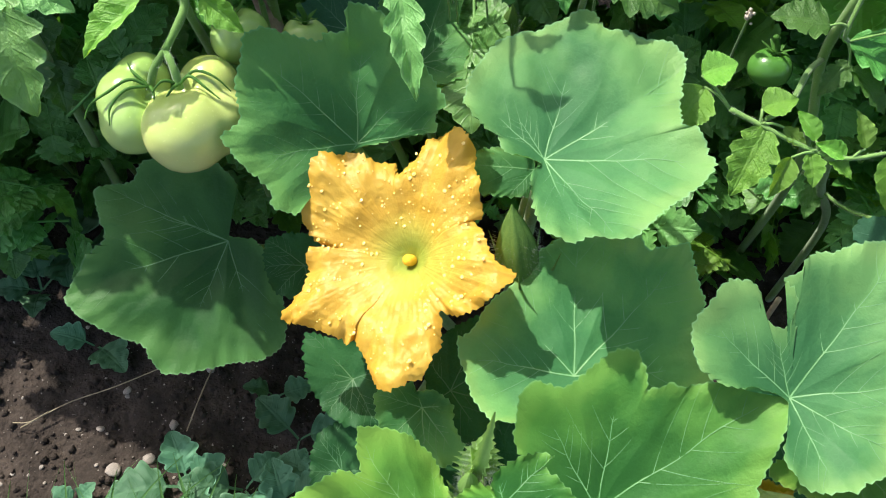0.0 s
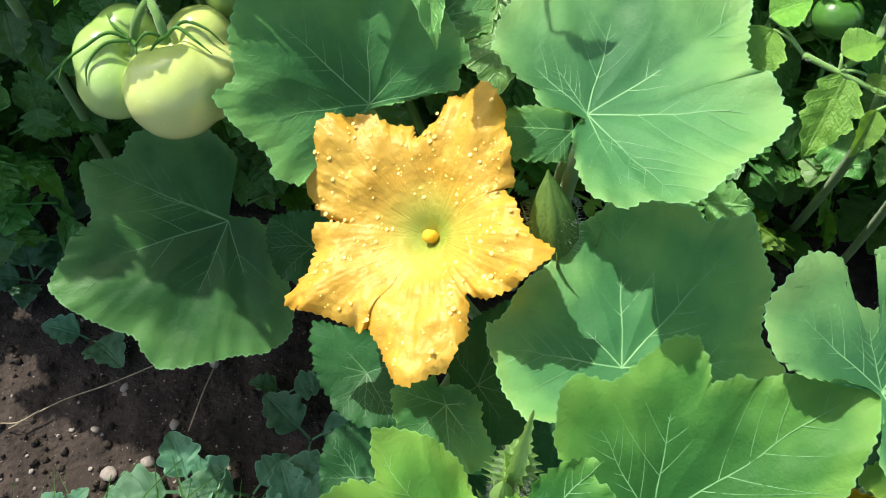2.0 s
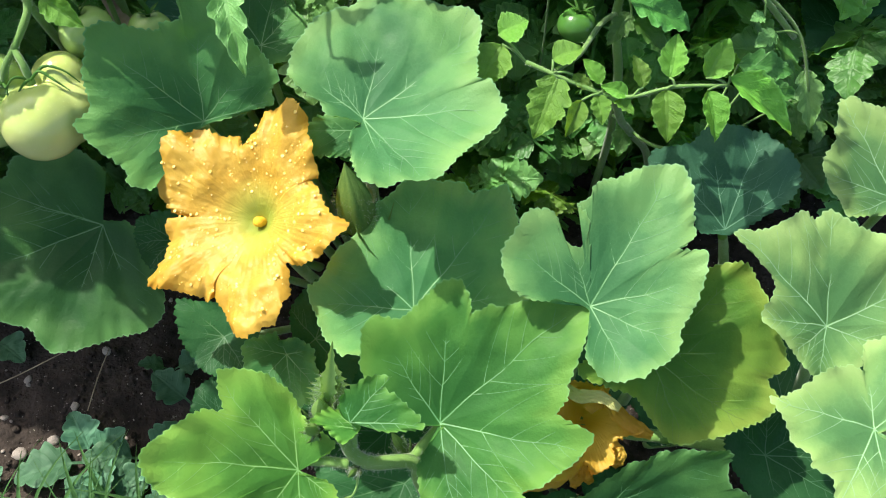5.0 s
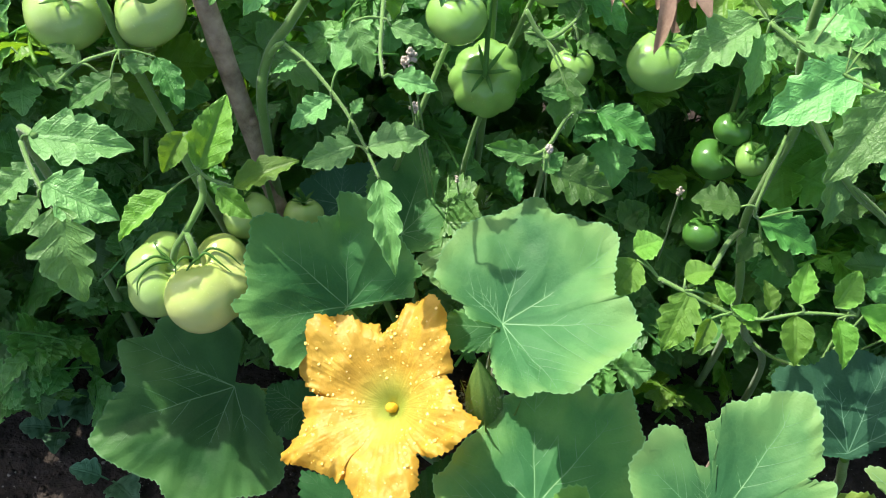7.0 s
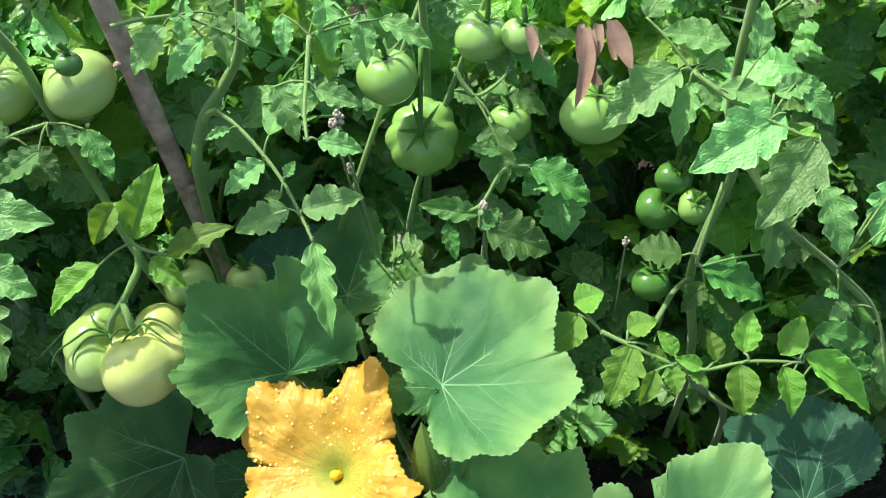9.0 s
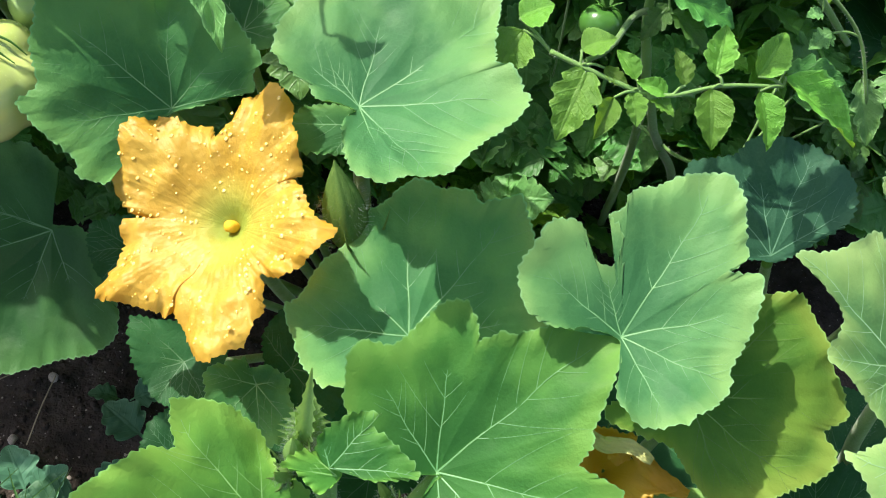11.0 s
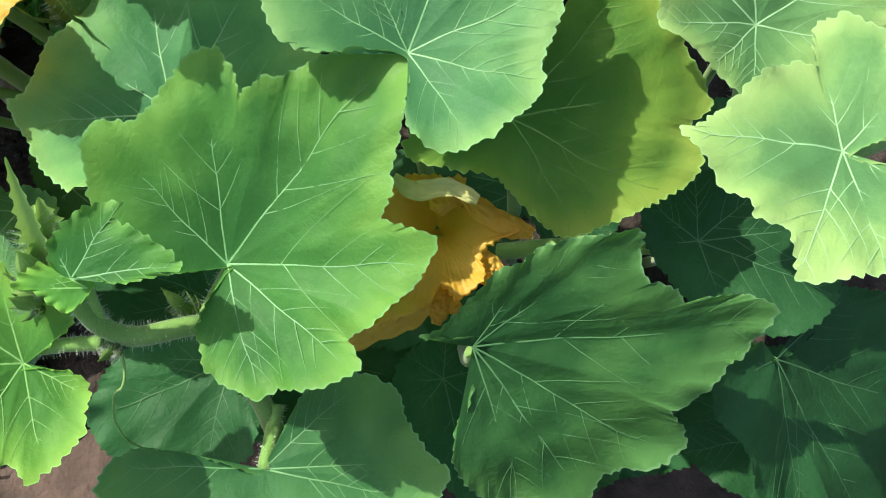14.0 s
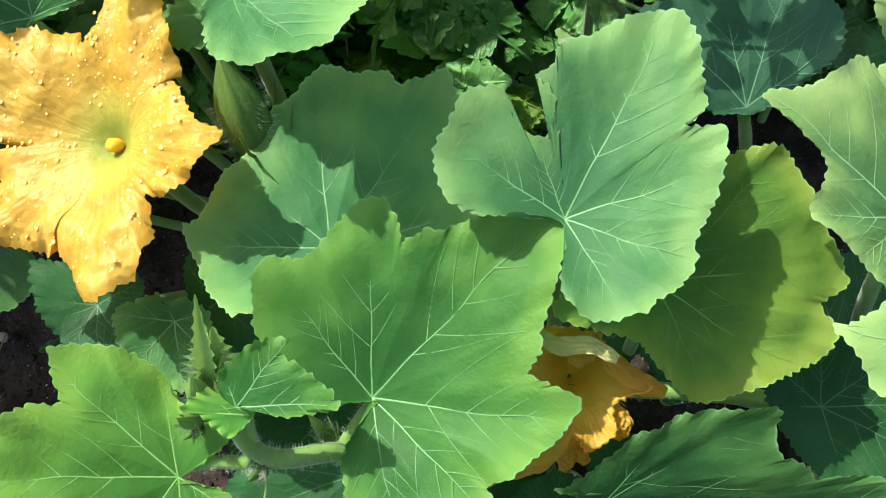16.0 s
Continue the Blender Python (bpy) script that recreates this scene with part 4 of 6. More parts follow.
def flower_bud(plant, base, tip, radius, rng, label, sepals=5, mat=BUD):
    base, tip = Vector(base), Vector(tip)
    ax = tip - base
    n, rings, v, f = 60, 20, [], []
    for j in range(rings + 1):
        t = j / rings
        r = radius * (0.45 + 1.9 * t) * (1 - t) ** 1.15 * 1.25 if t < 1 else 0.0004
        for i in range(n):
            a = 2 * math.pi * i / n + t * 0.7
            k = 1 + 0.12 * abs(math.cos(2.5 * a)) + 0.10 * abs(math.cos(5 * a)) - 0.12
            v.append(Vector((r * k * math.cos(a), r * k * math.sin(a), t * ax.length)))
    for j in range(rings):
        for i in range(n):
            k = (i + 1) % n
            f.append((j * n + i, j * n + k, (j + 1) * n + k, (j + 1) * n + i))
    ob = mesh_object("flower_bud", v, f, mat, plant, label)
    ob.matrix_basis = Matrix.Translation(base - plant.location) @ ax.to_track_quat("Z", "Y").to_matrix().to_4x4()
    for s in range(sepals):
        g = 2 * math.pi * s / sepals
        d = Vector((math.cos(g), math.sin(g), 0))
        w, h = tube([d * radius * 0.7, d * radius * 1.5 + Vector((0, 0, ax.length * 0.18)), d * radius * 1.9 + Vector((0, 0, ax.length * 0.42))], [0.0011, 0.0009, 0.0002], 6)
        mesh_object("sepal", w, h, BUD, ob)
    w, h = [], []
    hairs(w, h, [Vector((0, 0, ax.length * q)) for q in (0, 0.2, 0.4, 0.6)], radius * 1.0, 380, rng, 0.003)
    tagged(mesh_object("hair", w, h, HAIR, ob, "fine white hairs", smooth=False), kind="stuff")
    return ob


flower_bud(plant_a, (0.047, 0.282, 0.272), (0.040, 0.303, 0.322), 0.0145, 31, "closed green ribbed flower bud with white hairs")
flower_bud(plant_b, (0.062, 0.137, 0.226), (0.054, 0.145, 0.248), 0.004, 32, "tiny spiky green flower bud", 7)
flower_bud(plant_b, (0.079, 0.108, 0.205), (0.072, 0.100, 0.214), 0.004, 33, "tiny hairy green flower bud", 7)
flower_bud(plant_b, (0.031, 0.124, 0.246), (0.026, 0.116, 0.256), 0.0025, 34, "tiny hairy green flower bud", 6)


def shoot(plant, base, tip, rng):
    """A growing tip: young leaves still folded round one another."""
    base, tip = Vector(base), Vector(tip)
    rnd = random.Random(rng)
    ax = (tip - base).normalized()
    for k, (reach, wide, off) in enumerate(((1.0, 0.0048, 0.0), (0.52, 0.011, 0.008), (0.46, 0.011, -0.008), (0.40, 0.009, 0.004), (0.34, 0.009, -0.004))):
        g = (0.0, 0.5, -0.6, 1.1, -1.3)[k]
        side = ax.cross(Vector((math.sin(g), -0.5 * math.cos(g), 0.85))).normalized()
        nrm = ax.cross(side)
        length = (tip - base).length * reach
        v, f, n = [], [], 26
        for i in range(n + 1):
            t = i / n
            w = wide * math.sin(math.pi * min(1, t * 0.9 + 0.08)) ** 0.8 * (1 - 0.55 * t)
            w *= 1 + 0.45 * (i % 3 == 1)
            c = base + ax * length * t + nrm * (0.003 + 0.006 * t * t) * (1 if k else 0) + side * off * t
            for q, e in ((-1, 0.5), (-0.5, 0.14), (0, 0), (0.5, 0.14), (1, 0.5)):
                v.append(c + side * w * q - nrm * w * e * 1.3 - plant.location)
        for i in range(n):
            for j in range(4):
                f.append((i * 5 + j, i * 5 + j + 1, i * 5 + j + 6, i * 5 + j + 5))
        mesh_object("young_leaf", v, f, LEAF["tip"], plant, "small pale folded young leaf at the growing tip")
    v, f = [], []
    hairs(v, f, [base.lerp(tip, q) - plant.location for q in (0, 0.15, 0.3, 0.45)], 0.008, 420, rng, 0.004)
    tagged(mesh_object("hair", v, f, HAIR, plant, "fine white hairs", smooth=False), kind="stuff")


shoot(plant_b, (0.016, 0.152, 0.270), (0.026, 0.172, 0.330), 41)
flower_bud(plant_b, (0.013, 0.148, 0.272), (0.014, 0.152, 0.297), 0.0062, 36, "pale hairy bud at the growing tip", 6, LEAF["tip"])
flower_bud(plant_b, (0.021, 0.146, 0.270), (0.026, 0.146, 0.290), 0.0050, 37, "pale hairy bud at the growing tip", 6, LEAF["tip"])
flower_bud(plant_b, (0.009, 0.143, 0.268), (0.004, 0.140, 0.284), 0.0045, 38, "pale hairy bud at the growing tip", 6, LEAF["tip"])


# ---- tomato plants ----
def leaflet_mesh(rng, lobed):
    """A tomato leaflet one metre long, to be scaled: toothed, folded along the midrib, puckered, drooping at the tip."""
    rnd = random.Random(rng)
    n, across = 34, 5
    v, f, tags = [], [], []
    teeth = [rnd.uniform(0.5, 1.0) for _ in range(12)]
    droop, fold, twist = rnd.uniform(0.06, 0.36), rnd.uniform(0.10, 0.42), rnd.uniform(-0.35, 0.35)
    for i in range(n + 1):
        t = i / n
        w = 0.50 * math.sin(math.pi * t ** 0.68) ** 0.8 * (1 - 0.3 * t)
        for j in range(-across, across + 1):
            side = 0 if j < 0 else 1
            ph = t * 4.4 + 0.3 * side
            saw = ph % 1.0
            k = teeth[(int(ph) * 2 + side) % 12]
            cut = 1.35 * lobed * k * (1 - math.sin(math.pi * saw) ** 0.55) * min(1, 7 * t) * (1 - t) ** 0.8
            small = 0.10 * ((t * 13 + 0.5 * side) % 1.0)
            q = j / across
            reach = w * (1 - cut * abs(q)) * (1 + small * abs(q) ** 3)
            y = q * reach
            x = t + 0.10 * abs(q) * reach * 2
            z = fold * abs(y) - droop * t * t + twist * y * t
            z += 0.016 * math.cos(ph * 2 * math.pi) * abs(q) * min(1, 8 * t) + 0.030 * noise.noise((t * 5, y * 7, rng))
            z += (0.05 * abs(q) ** 3) * noise.noise((t * 9, j, rng + 5)) - 0.014 * math.exp(-(q / 0.16) ** 2)
            v.append((x, y, z))
            tags.append((t, q))
    w = 2 * across + 1
    for i in range(n):
        for j in range(w - 1):
            f.append((i * w + j, i * w + j + 1, (i + 1) * w + j + 1, (i + 1) * w + j))
    return v, f, tags


def leaf_tags(me, tags):
    """Stores how far along and across its leaflet each point lies."""
    for k, name in enumerate(("along", "across")):
        me.attributes.new(name, "FLOAT", "POINT").data.foreach_set("value", [t[k] for t in tags])


LEAFLETS = [leaflet_mesh(k, (0.36, 0.52, 0.66, 0.74, 0.58, 0.42, 0.70, 0.12, 0.18)[k]) for k in range(9)]
leaf_data = {}


def leaflet_data(k, tone):
    if (k, tone) not in leaf_data:
        v, f, tags = LEAFLETS[k]
        me = bpy.data.meshes.new("leaflet")
        me.from_pydata(v, [], f)
        leaf_tags(me, tags)
        me.materials.append(TOMATO_LEAF[tone])
        me.polygons.foreach_set("use_smooth", [True] * len(me.polygons))
        leaf_data[k, tone] = me
    return leaf_data[k, tone]


def aim(base, tip, wide, face):
    """The pose and scale of a leaflet from its stalk to its tip, with its face turned towards a way."""
    x = Vector(tip) - Vector(base)
    length = x.length
    x.normalize()
    z = (Vector(face) - x * Vector(face).dot(x)).normalized()
    m = Matrix((x, z.cross(x), z)).transposed().to_4x4()
    return Matrix.Translation(base) @ m @ Matrix.Diagonal((length, length * wide * 1.3, length, 1))


rng_t = random.Random(5)
tomato_left = thing("tomato_plant", "bushy tomato plant with pale green fruit beside a stick", "tomato plant", (-0.22, 0.50, 0.0), "tomato plants")
tomato_mid = thing("tomato_plant", "bushy tomato plant with ribbed green fruit behind the squash", "tomato plant", (0.02, 0.54, 0.0), "tomato plants")
tomato_right = thing("tomato_plant", "sprawling tomato plant with bright compound leaves", "tomato plant", (0.30, 0.46, 0.0), "tomato plants")


def stalk(plant, points, r0, r1, name="stem", hairy=0, rng=1):
    line = [p - plant.location for p in curve(points, 7)]
    n = len(line)
    v, f = tube(line, [(r0 + (r1 - r0) * i / (n - 1)) * (1 + 0.12 * noise.noise((i * 0.4, rng, 3))) for i in range(n)], 8)
    ob = mesh_object(name, v, f, TOMATO_STEM, plant)
    if hairy:
        v, f = [], []
        hairs(v, f, line, (r0 + r1) / 2, hairy, rng, 0.0016)
        tagged(mesh_object("hair", v, f, HAIR, ob, "fine white hairs", smooth=False), kind="stuff")
    return ob


def tomato_branch(plant, rachis, r_mm, tone, leaflets):
    """One compound leaf: its rachis, and its leaflets as (stalk, tip, width to length)."""
    mid = stalk(plant, rachis, r_mm / 1000, r_mm / 1600, "leaf_stalk", 120, len(leaflets))
    spine = [Vector(p) for p in rachis]
    for base, tip, wide in leaflets:
        base, tip = Vector(base), Vector(tip)
        face = Vector((rng_t.gauss(0, 0.22), -0.38 + rng_t.gauss(0, 0.2), 0.9))
        near = min(spine, key=lambda p: (p - base).length)
        if (near - base).length > 0.004:
            stalk(plant, [near, near.lerp(base, 0.5) + Vector((0, 0, 0.002)), base], 0.0009, 0.0007, "leaf_stalk")
        put("leaflet", leaflet_data(rng_t.choice((0, 5, 7, 8) if tone == "young" else (1, 2, 4, 5, 6)), tone), plant, "", Matrix.Translation(-plant.location) @ aim(base, tip, wide, face))


tomato_branch(tomato_mid, [(-0.093, 0.486, 0.447), (-0.076, 0.470, 0.443), (-0.059, 0.450, 0.435), (-0.045, 0.430, 0.427), (-0.033, 0.407, 0.417), (-0.025, 0.389, 0.411)], 1.6, 'pale', [
    ((-0.083, 0.470, 0.443), (-0.100, 0.463, 0.443), 0.40),
    ((-0.059, 0.447, 0.432), (-0.088, 0.429, 0.422), 0.50),
    ((-0.041, 0.411, 0.421), (-0.078, 0.399, 0.417), 0.50),
    ((-0.055, 0.460, 0.444), (-0.035, 0.486, 0.472), 0.55),
    ((-0.033, 0.410, 0.420), (0.007, 0.417, 0.429), 0.55),
    ((-0.044, 0.433, 0.430), (-0.037, 0.438, 0.439), 0.60),
    ((-0.047, 0.424, 0.422), (-0.058, 0.420, 0.424), 0.60),
    ((-0.025, 0.389, 0.411), (-0.015, 0.330, 0.390), 0.30),
])
tomato_branch(tomato_left, [(-0.218, 0.338, 0.498), (-0.211, 0.324, 0.493), (-0.202, 0.310, 0.488), (-0.193, 0.299, 0.486)], 1.6, 'pale', [
    ((-0.214, 0.340, 0.500), (-0.159, 0.336, 0.500), 0.50),
    ((-0.201, 0.313, 0.491), (-0.161, 0.297, 0.481), 0.56),
    ((-0.209, 0.324, 0.493), (-0.233, 0.304, 0.482), 0.50),
    ((-0.193, 0.300, 0.486), (-0.182, 0.258, 0.454), 0.58),
    ((-0.204, 0.307, 0.486), (-0.221, 0.289, 0.475), 0.55),
])
tomato_branch(tomato_left, [(-0.155, 0.415, 0.431), (-0.147, 0.399, 0.409), (-0.126, 0.396, 0.397)], 1.6, 'young', [
    ((-0.147, 0.400, 0.410), (-0.127, 0.435, 0.446), 0.45),
    ((-0.126, 0.396, 0.397), (-0.084, 0.410, 0.414), 0.42),
    ((-0.155, 0.415, 0.431), (-0.170, 0.392, 0.417), 0.50),
    ((-0.169, 0.388, 0.400), (-0.205, 0.363, 0.384), 0.45),
    ((-0.137, 0.395, 0.396), (-0.114, 0.378, 0.385), 0.50),
])
tomato_branch(tomato_left, [(-0.246, 0.443, 0.446), (-0.224, 0.452, 0.460), (-0.197, 0.455, 0.468)], 1.6, 'mid', [
    ((-0.261, 0.450, 0.453), (-0.225, 0.443, 0.450), 0.45),
    ((-0.196, 0.448, 0.462), (-0.171, 0.445, 0.464), 0.50),
    ((-0.213, 0.448, 0.455), (-0.193, 0.428, 0.442), 0.60),
    ((-0.203, 0.441, 0.456), (-0.232, 0.424, 0.447), 0.50),
    ((-0.173, 0.452, 0.464), (-0.154, 0.424, 0.444), 0.45),
    ((-0.272, 0.463, 0.465), (-0.298, 0.437, 0.448), 0.50),
    ((-0.224, 0.452, 0.460), (-0.245, 0.459, 0.472), 0.50),
])
tomato_branch(tomato_left, [(-0.140, 0.471, 0.529), (-0.122, 0.472, 0.532), (-0.097, 0.474, 0.533)], 1.6, 'pale', [
    ((-0.107, 0.469, 0.529), (-0.128, 0.444, 0.514), 0.50),
    ((-0.094, 0.482, 0.540), (-0.095, 0.456, 0.523), 0.40),
    ((-0.074, 0.474, 0.532), (-0.068, 0.448, 0.514), 0.40),
    ((-0.083, 0.463, 0.523), (-0.106, 0.439, 0.508), 0.40),
    ((-0.051, 0.458, 0.517), (-0.057, 0.473, 0.536), 0.50),
])
tomato_branch(tomato_mid, [(-0.017, 0.462, 0.521), (-0.019, 0.434, 0.507), (-0.020, 0.413, 0.498), (-0.018, 0.395, 0.493)], 1.6, 'pale', [
    ((-0.033, 0.472, 0.531), (-0.032, 0.449, 0.516), 0.40),
    ((-0.008, 0.480, 0.537), (-0.002, 0.449, 0.515), 0.40),
    ((0.015, 0.472, 0.529), (0.019, 0.444, 0.509), 0.42),
    ((0.027, 0.469, 0.526), (0.061, 0.454, 0.517), 0.40),
    ((-0.014, 0.430, 0.504), (0.014, 0.421, 0.499), 0.45),
    ((-0.038, 0.432, 0.506), (-0.025, 0.405, 0.487), 0.45),
    ((-0.012, 0.395, 0.493), (0.015, 0.388, 0.491), 0.50),
])
tomato_branch(tomato_mid, [(0.073, 0.467, 0.488), (0.086, 0.457, 0.472), (0.105, 0.469, 0.475), (0.112, 0.480, 0.479)], 1.6, 'mid', [
    ((0.095, 0.491, 0.489), (0.117, 0.465, 0.471), 0.45),
    ((0.098, 0.444, 0.460), (0.098, 0.407, 0.432), 0.50),
    ((0.103, 0.429, 0.446), (0.081, 0.430, 0.453), 0.45),
    ((0.109, 0.461, 0.468), (0.136, 0.450, 0.463), 0.50),
    ((0.073, 0.460, 0.475), (0.087, 0.451, 0.472), 0.70),
    ((0.112, 0.490, 0.487), (0.145, 0.468, 0.472), 0.50),
])
tomato_branch(tomato_mid, [(0.067, 0.403, 0.417), (0.086, 0.405, 0.421), (0.103, 0.421, 0.438), (0.120, 0.421, 0.440)], 1.6, 'mid', [
    ((0.120, 0.421, 0.440), (0.162, 0.403, 0.427), 0.50),
    ((0.089, 0.395, 0.412), (0.133, 0.380, 0.402), 0.60),
    ((0.085, 0.394, 0.411), (0.098, 0.401, 0.422), 0.60),
    ((0.085, 0.401, 0.417), (0.046, 0.404, 0.427), 0.35),
    ((0.063, 0.398, 0.413), (0.069, 0.378, 0.399), 0.40),
])
tomato_branch(tomato_right, [(0.214, 0.416, 0.514), (0.235, 0.399, 0.505), (0.255, 0.386, 0.499), (0.282, 0.372, 0.492)], 1.6, 'pale', [
    ((0.207, 0.417, 0.515), (0.158, 0.393, 0.501), 0.50),
    ((0.265, 0.389, 0.501), (0.209, 0.363, 0.485), 0.50),
    ((0.282, 0.374, 0.494), (0.245, 0.333, 0.464), 0.48),
    ((0.212, 0.411, 0.510), (0.201, 0.382, 0.489), 0.40),
    ((0.219, 0.414, 0.511), (0.228, 0.395, 0.500), 0.60),
    ((0.234, 0.418, 0.515), (0.213, 0.425, 0.527), 0.50),
    ((0.238, 0.428, 0.524), (0.197, 0.433, 0.535), 0.50),
    ((0.252, 0.417, 0.520), (0.258, 0.440, 0.546), 0.35),
    ((0.259, 0.398, 0.509), (0.286, 0.402, 0.517), 0.50),
    ((0.272, 0.402, 0.513), (0.296, 0.382, 0.499), 0.50),
    ((0.188, 0.441, 0.537), (0.204, 0.455, 0.554), 0.60),
    ((0.228, 0.404, 0.510), (0.259, 0.399, 0.509), 0.50),
])
tomato_branch(tomato_right, [(0.253, 0.420, 0.417), (0.236, 0.391, 0.376), (0.241, 0.392, 0.363)], 1.6, 'mid', [
    ((0.241, 0.392, 0.363), (0.288, 0.375, 0.350), 0.55),
    ((0.225, 0.391, 0.377), (0.192, 0.394, 0.387), 0.75),
    ((0.243, 0.381, 0.352), (0.272, 0.361, 0.338), 0.50),
    ((0.243, 0.384, 0.355), (0.225, 0.367, 0.345), 0.50),
    ((0.283, 0.398, 0.366), (0.328, 0.401, 0.372), 0.50),
])
tomato_branch(tomato_right, [(0.162, 0.340, 0.363), (0.178, 0.331, 0.360), (0.209, 0.316, 0.354), (0.227, 0.311, 0.355), (0.254, 0.312, 0.360), (0.287, 0.308, 0.362)], 1.6, 'young', [
    ((0.146, 0.356, 0.373), (0.165, 0.359, 0.381), 0.90),
    ((0.148, 0.351, 0.369), (0.130, 0.329, 0.357), 0.70),
    ((0.179, 0.338, 0.365), (0.198, 0.341, 0.373), 0.80),
    ((0.182, 0.330, 0.360), (0.163, 0.297, 0.340), 0.55),
    ((0.191, 0.329, 0.360), (0.203, 0.317, 0.357), 0.45),
    ((0.205, 0.316, 0.354), (0.207, 0.298, 0.346), 0.60),
    ((0.215, 0.314, 0.353), (0.228, 0.302, 0.351), 0.60),
    ((0.208, 0.321, 0.358), (0.199, 0.333, 0.370), 0.50),
    ((0.234, 0.315, 0.358), (0.230, 0.330, 0.373), 0.55),
    ((0.251, 0.317, 0.363), (0.257, 0.337, 0.382), 0.55),
    ((0.248, 0.311, 0.359), (0.246, 0.282, 0.343), 0.55),
    ((0.273, 0.313, 0.365), (0.290, 0.329, 0.382), 0.55),
    ((0.274, 0.307, 0.360), (0.278, 0.278, 0.345), 0.55),
    ((0.288, 0.312, 0.365), (0.329, 0.278, 0.349), 0.42),
    ((0.195, 0.314, 0.352), (0.183, 0.294, 0.342), 0.45),
    ((0.224, 0.312, 0.355), (0.208, 0.317, 0.362), 0.50),
])
tomato_branch(tomato_right, [(0.292, 0.390, 0.401), (0.327, 0.374, 0.375), (0.355, 0.358, 0.349), (0.366, 0.334, 0.316)], 1.6, 'pale', [
    ((0.318, 0.411, 0.418), (0.330, 0.369, 0.394), 0.50),
    ((0.375, 0.420, 0.411), (0.354, 0.383, 0.389), 0.55),
    ((0.390, 0.408, 0.404), (0.399, 0.359, 0.375), 0.45),
    ((0.372, 0.423, 0.413), (0.414, 0.409, 0.412), 0.45),
    ((0.286, 0.411, 0.415), (0.283, 0.364, 0.387), 0.45),
    ((0.326, 0.361, 0.366), (0.316, 0.358, 0.368), 0.80),
    ((0.339, 0.361, 0.350), (0.324, 0.353, 0.348), 0.70),
    ((0.364, 0.348, 0.325), (0.365, 0.311, 0.305), 0.40),
])
tomato_branch(tomato_right, [(0.289, 0.319, 0.275), (0.264, 0.341, 0.263), (0.244, 0.373, 0.260)], 1.6, 'mid', [
    ((0.326, 0.368, 0.312), (0.366, 0.358, 0.313), 0.50),
    ((0.329, 0.354, 0.303), (0.373, 0.339, 0.301), 0.40),
    ((0.253, 0.368, 0.257), (0.245, 0.345, 0.245), 0.50),
    ((0.362, 0.343, 0.298), (0.366, 0.316, 0.284), 0.60),
])

stalk(tomato_mid, [(-0.10, 0.53, -0.01), (-0.118, 0.49, 0.25), (-0.115, 0.472, 0.393), (-0.107, 0.488, 0.434), (-0.087, 0.493, 0.462), (-0.070, 0.497, 0.491), (-0.062, 0.504, 0.54)], 0.0042, 0.0034, "stem", 500, 2)
stalk(tomato_mid, [(-0.107, 0.488, 0.434), (-0.099, 0.486, 0.445), (-0.093, 0.487, 0.448)], 0.0026, 0.0020, "leaf_stalk", 80, 3)
stalk(tomato_mid, [(0.03, 0.58, -0.01), (0.05, 0.54, 0.3), (0.055, 0.52, 0.47), (0.05, 0.53, 0.62)], 0.0035, 0.0028, "stem", 200, 4)
stalk(tomato_mid, [(0.09, 0.55, 0.05), (0.095, 0.47, 0.32), (0.088, 0.405, 0.41), (0.088, 0.402, 0.42)], 0.003, 0.0015, "stem", 150, 5)
stalk(tomato_left, [(-0.16, 0.50, -0.01), (-0.16, 0.46, 0.25), (-0.163, 0.435, 0.354), (-0.190, 0.467, 0.416), (-0.205, 0.479, 0.461), (-0.212, 0.484, 0.498), (-0.230, 0.482, 0.55)], 0.0030, 0.0036, "stem", 500, 6)
stalk(tomato_left, [(-0.163, 0.435, 0.354), (-0.155, 0.418, 0.383), (-0.153, 0.405, 0.376), (-0.165, 0.387, 0.361)], 0.0026, 0.0026, "fruit_stalk", 80, 7)
stalk(tomato_left, [(-0.30, 0.50, -0.01), (-0.27, 0.44, 0.3), (-0.235, 0.37, 0.47), (-0.21, 0.34, 0.50)], 0.004, 0.0022, "stem", 150, 8)
stalk(tomato_right, [(0.28, 0.46, -0.01), (0.262, 0.41, 0.18), (0.255, 0.405, 0.26), (0.246, 0.418, 0.321), (0.249, 0.418, 0.370), (0.260, 0.426, 0.426), (0.248, 0.430, 0.480), (0.25, 0.44, 0.58)], 0.0036, 0.0034, "stem", 500, 9)
stalk(tomato_right, [(0.255, 0.42, 0.45), (0.292, 0.390, 0.400), (0.331, 0.390, 0.362), (0.370, 0.383, 0.319)], 0.0027, 0.0022, "stem", 300, 10)
stalk(tomato_right, [(0.215, 0.312, 0.355), (0.235, 0.335, 0.30), (0.256, 0.359, 0.254), (0.296, 0.392, 0.161), (0.31, 0.42, -0.01)], 0.0026, 0.0034, "stem", 200, 11)
stalk(tomato_right, [(0.246, 0.418, 0.321), (0.225, 0.39, 0.34), (0.20, 0.35, 0.355), (0.181, 0.334, 0.36)], 0.0022, 0.0016, "leaf_stalk", 80, 12)


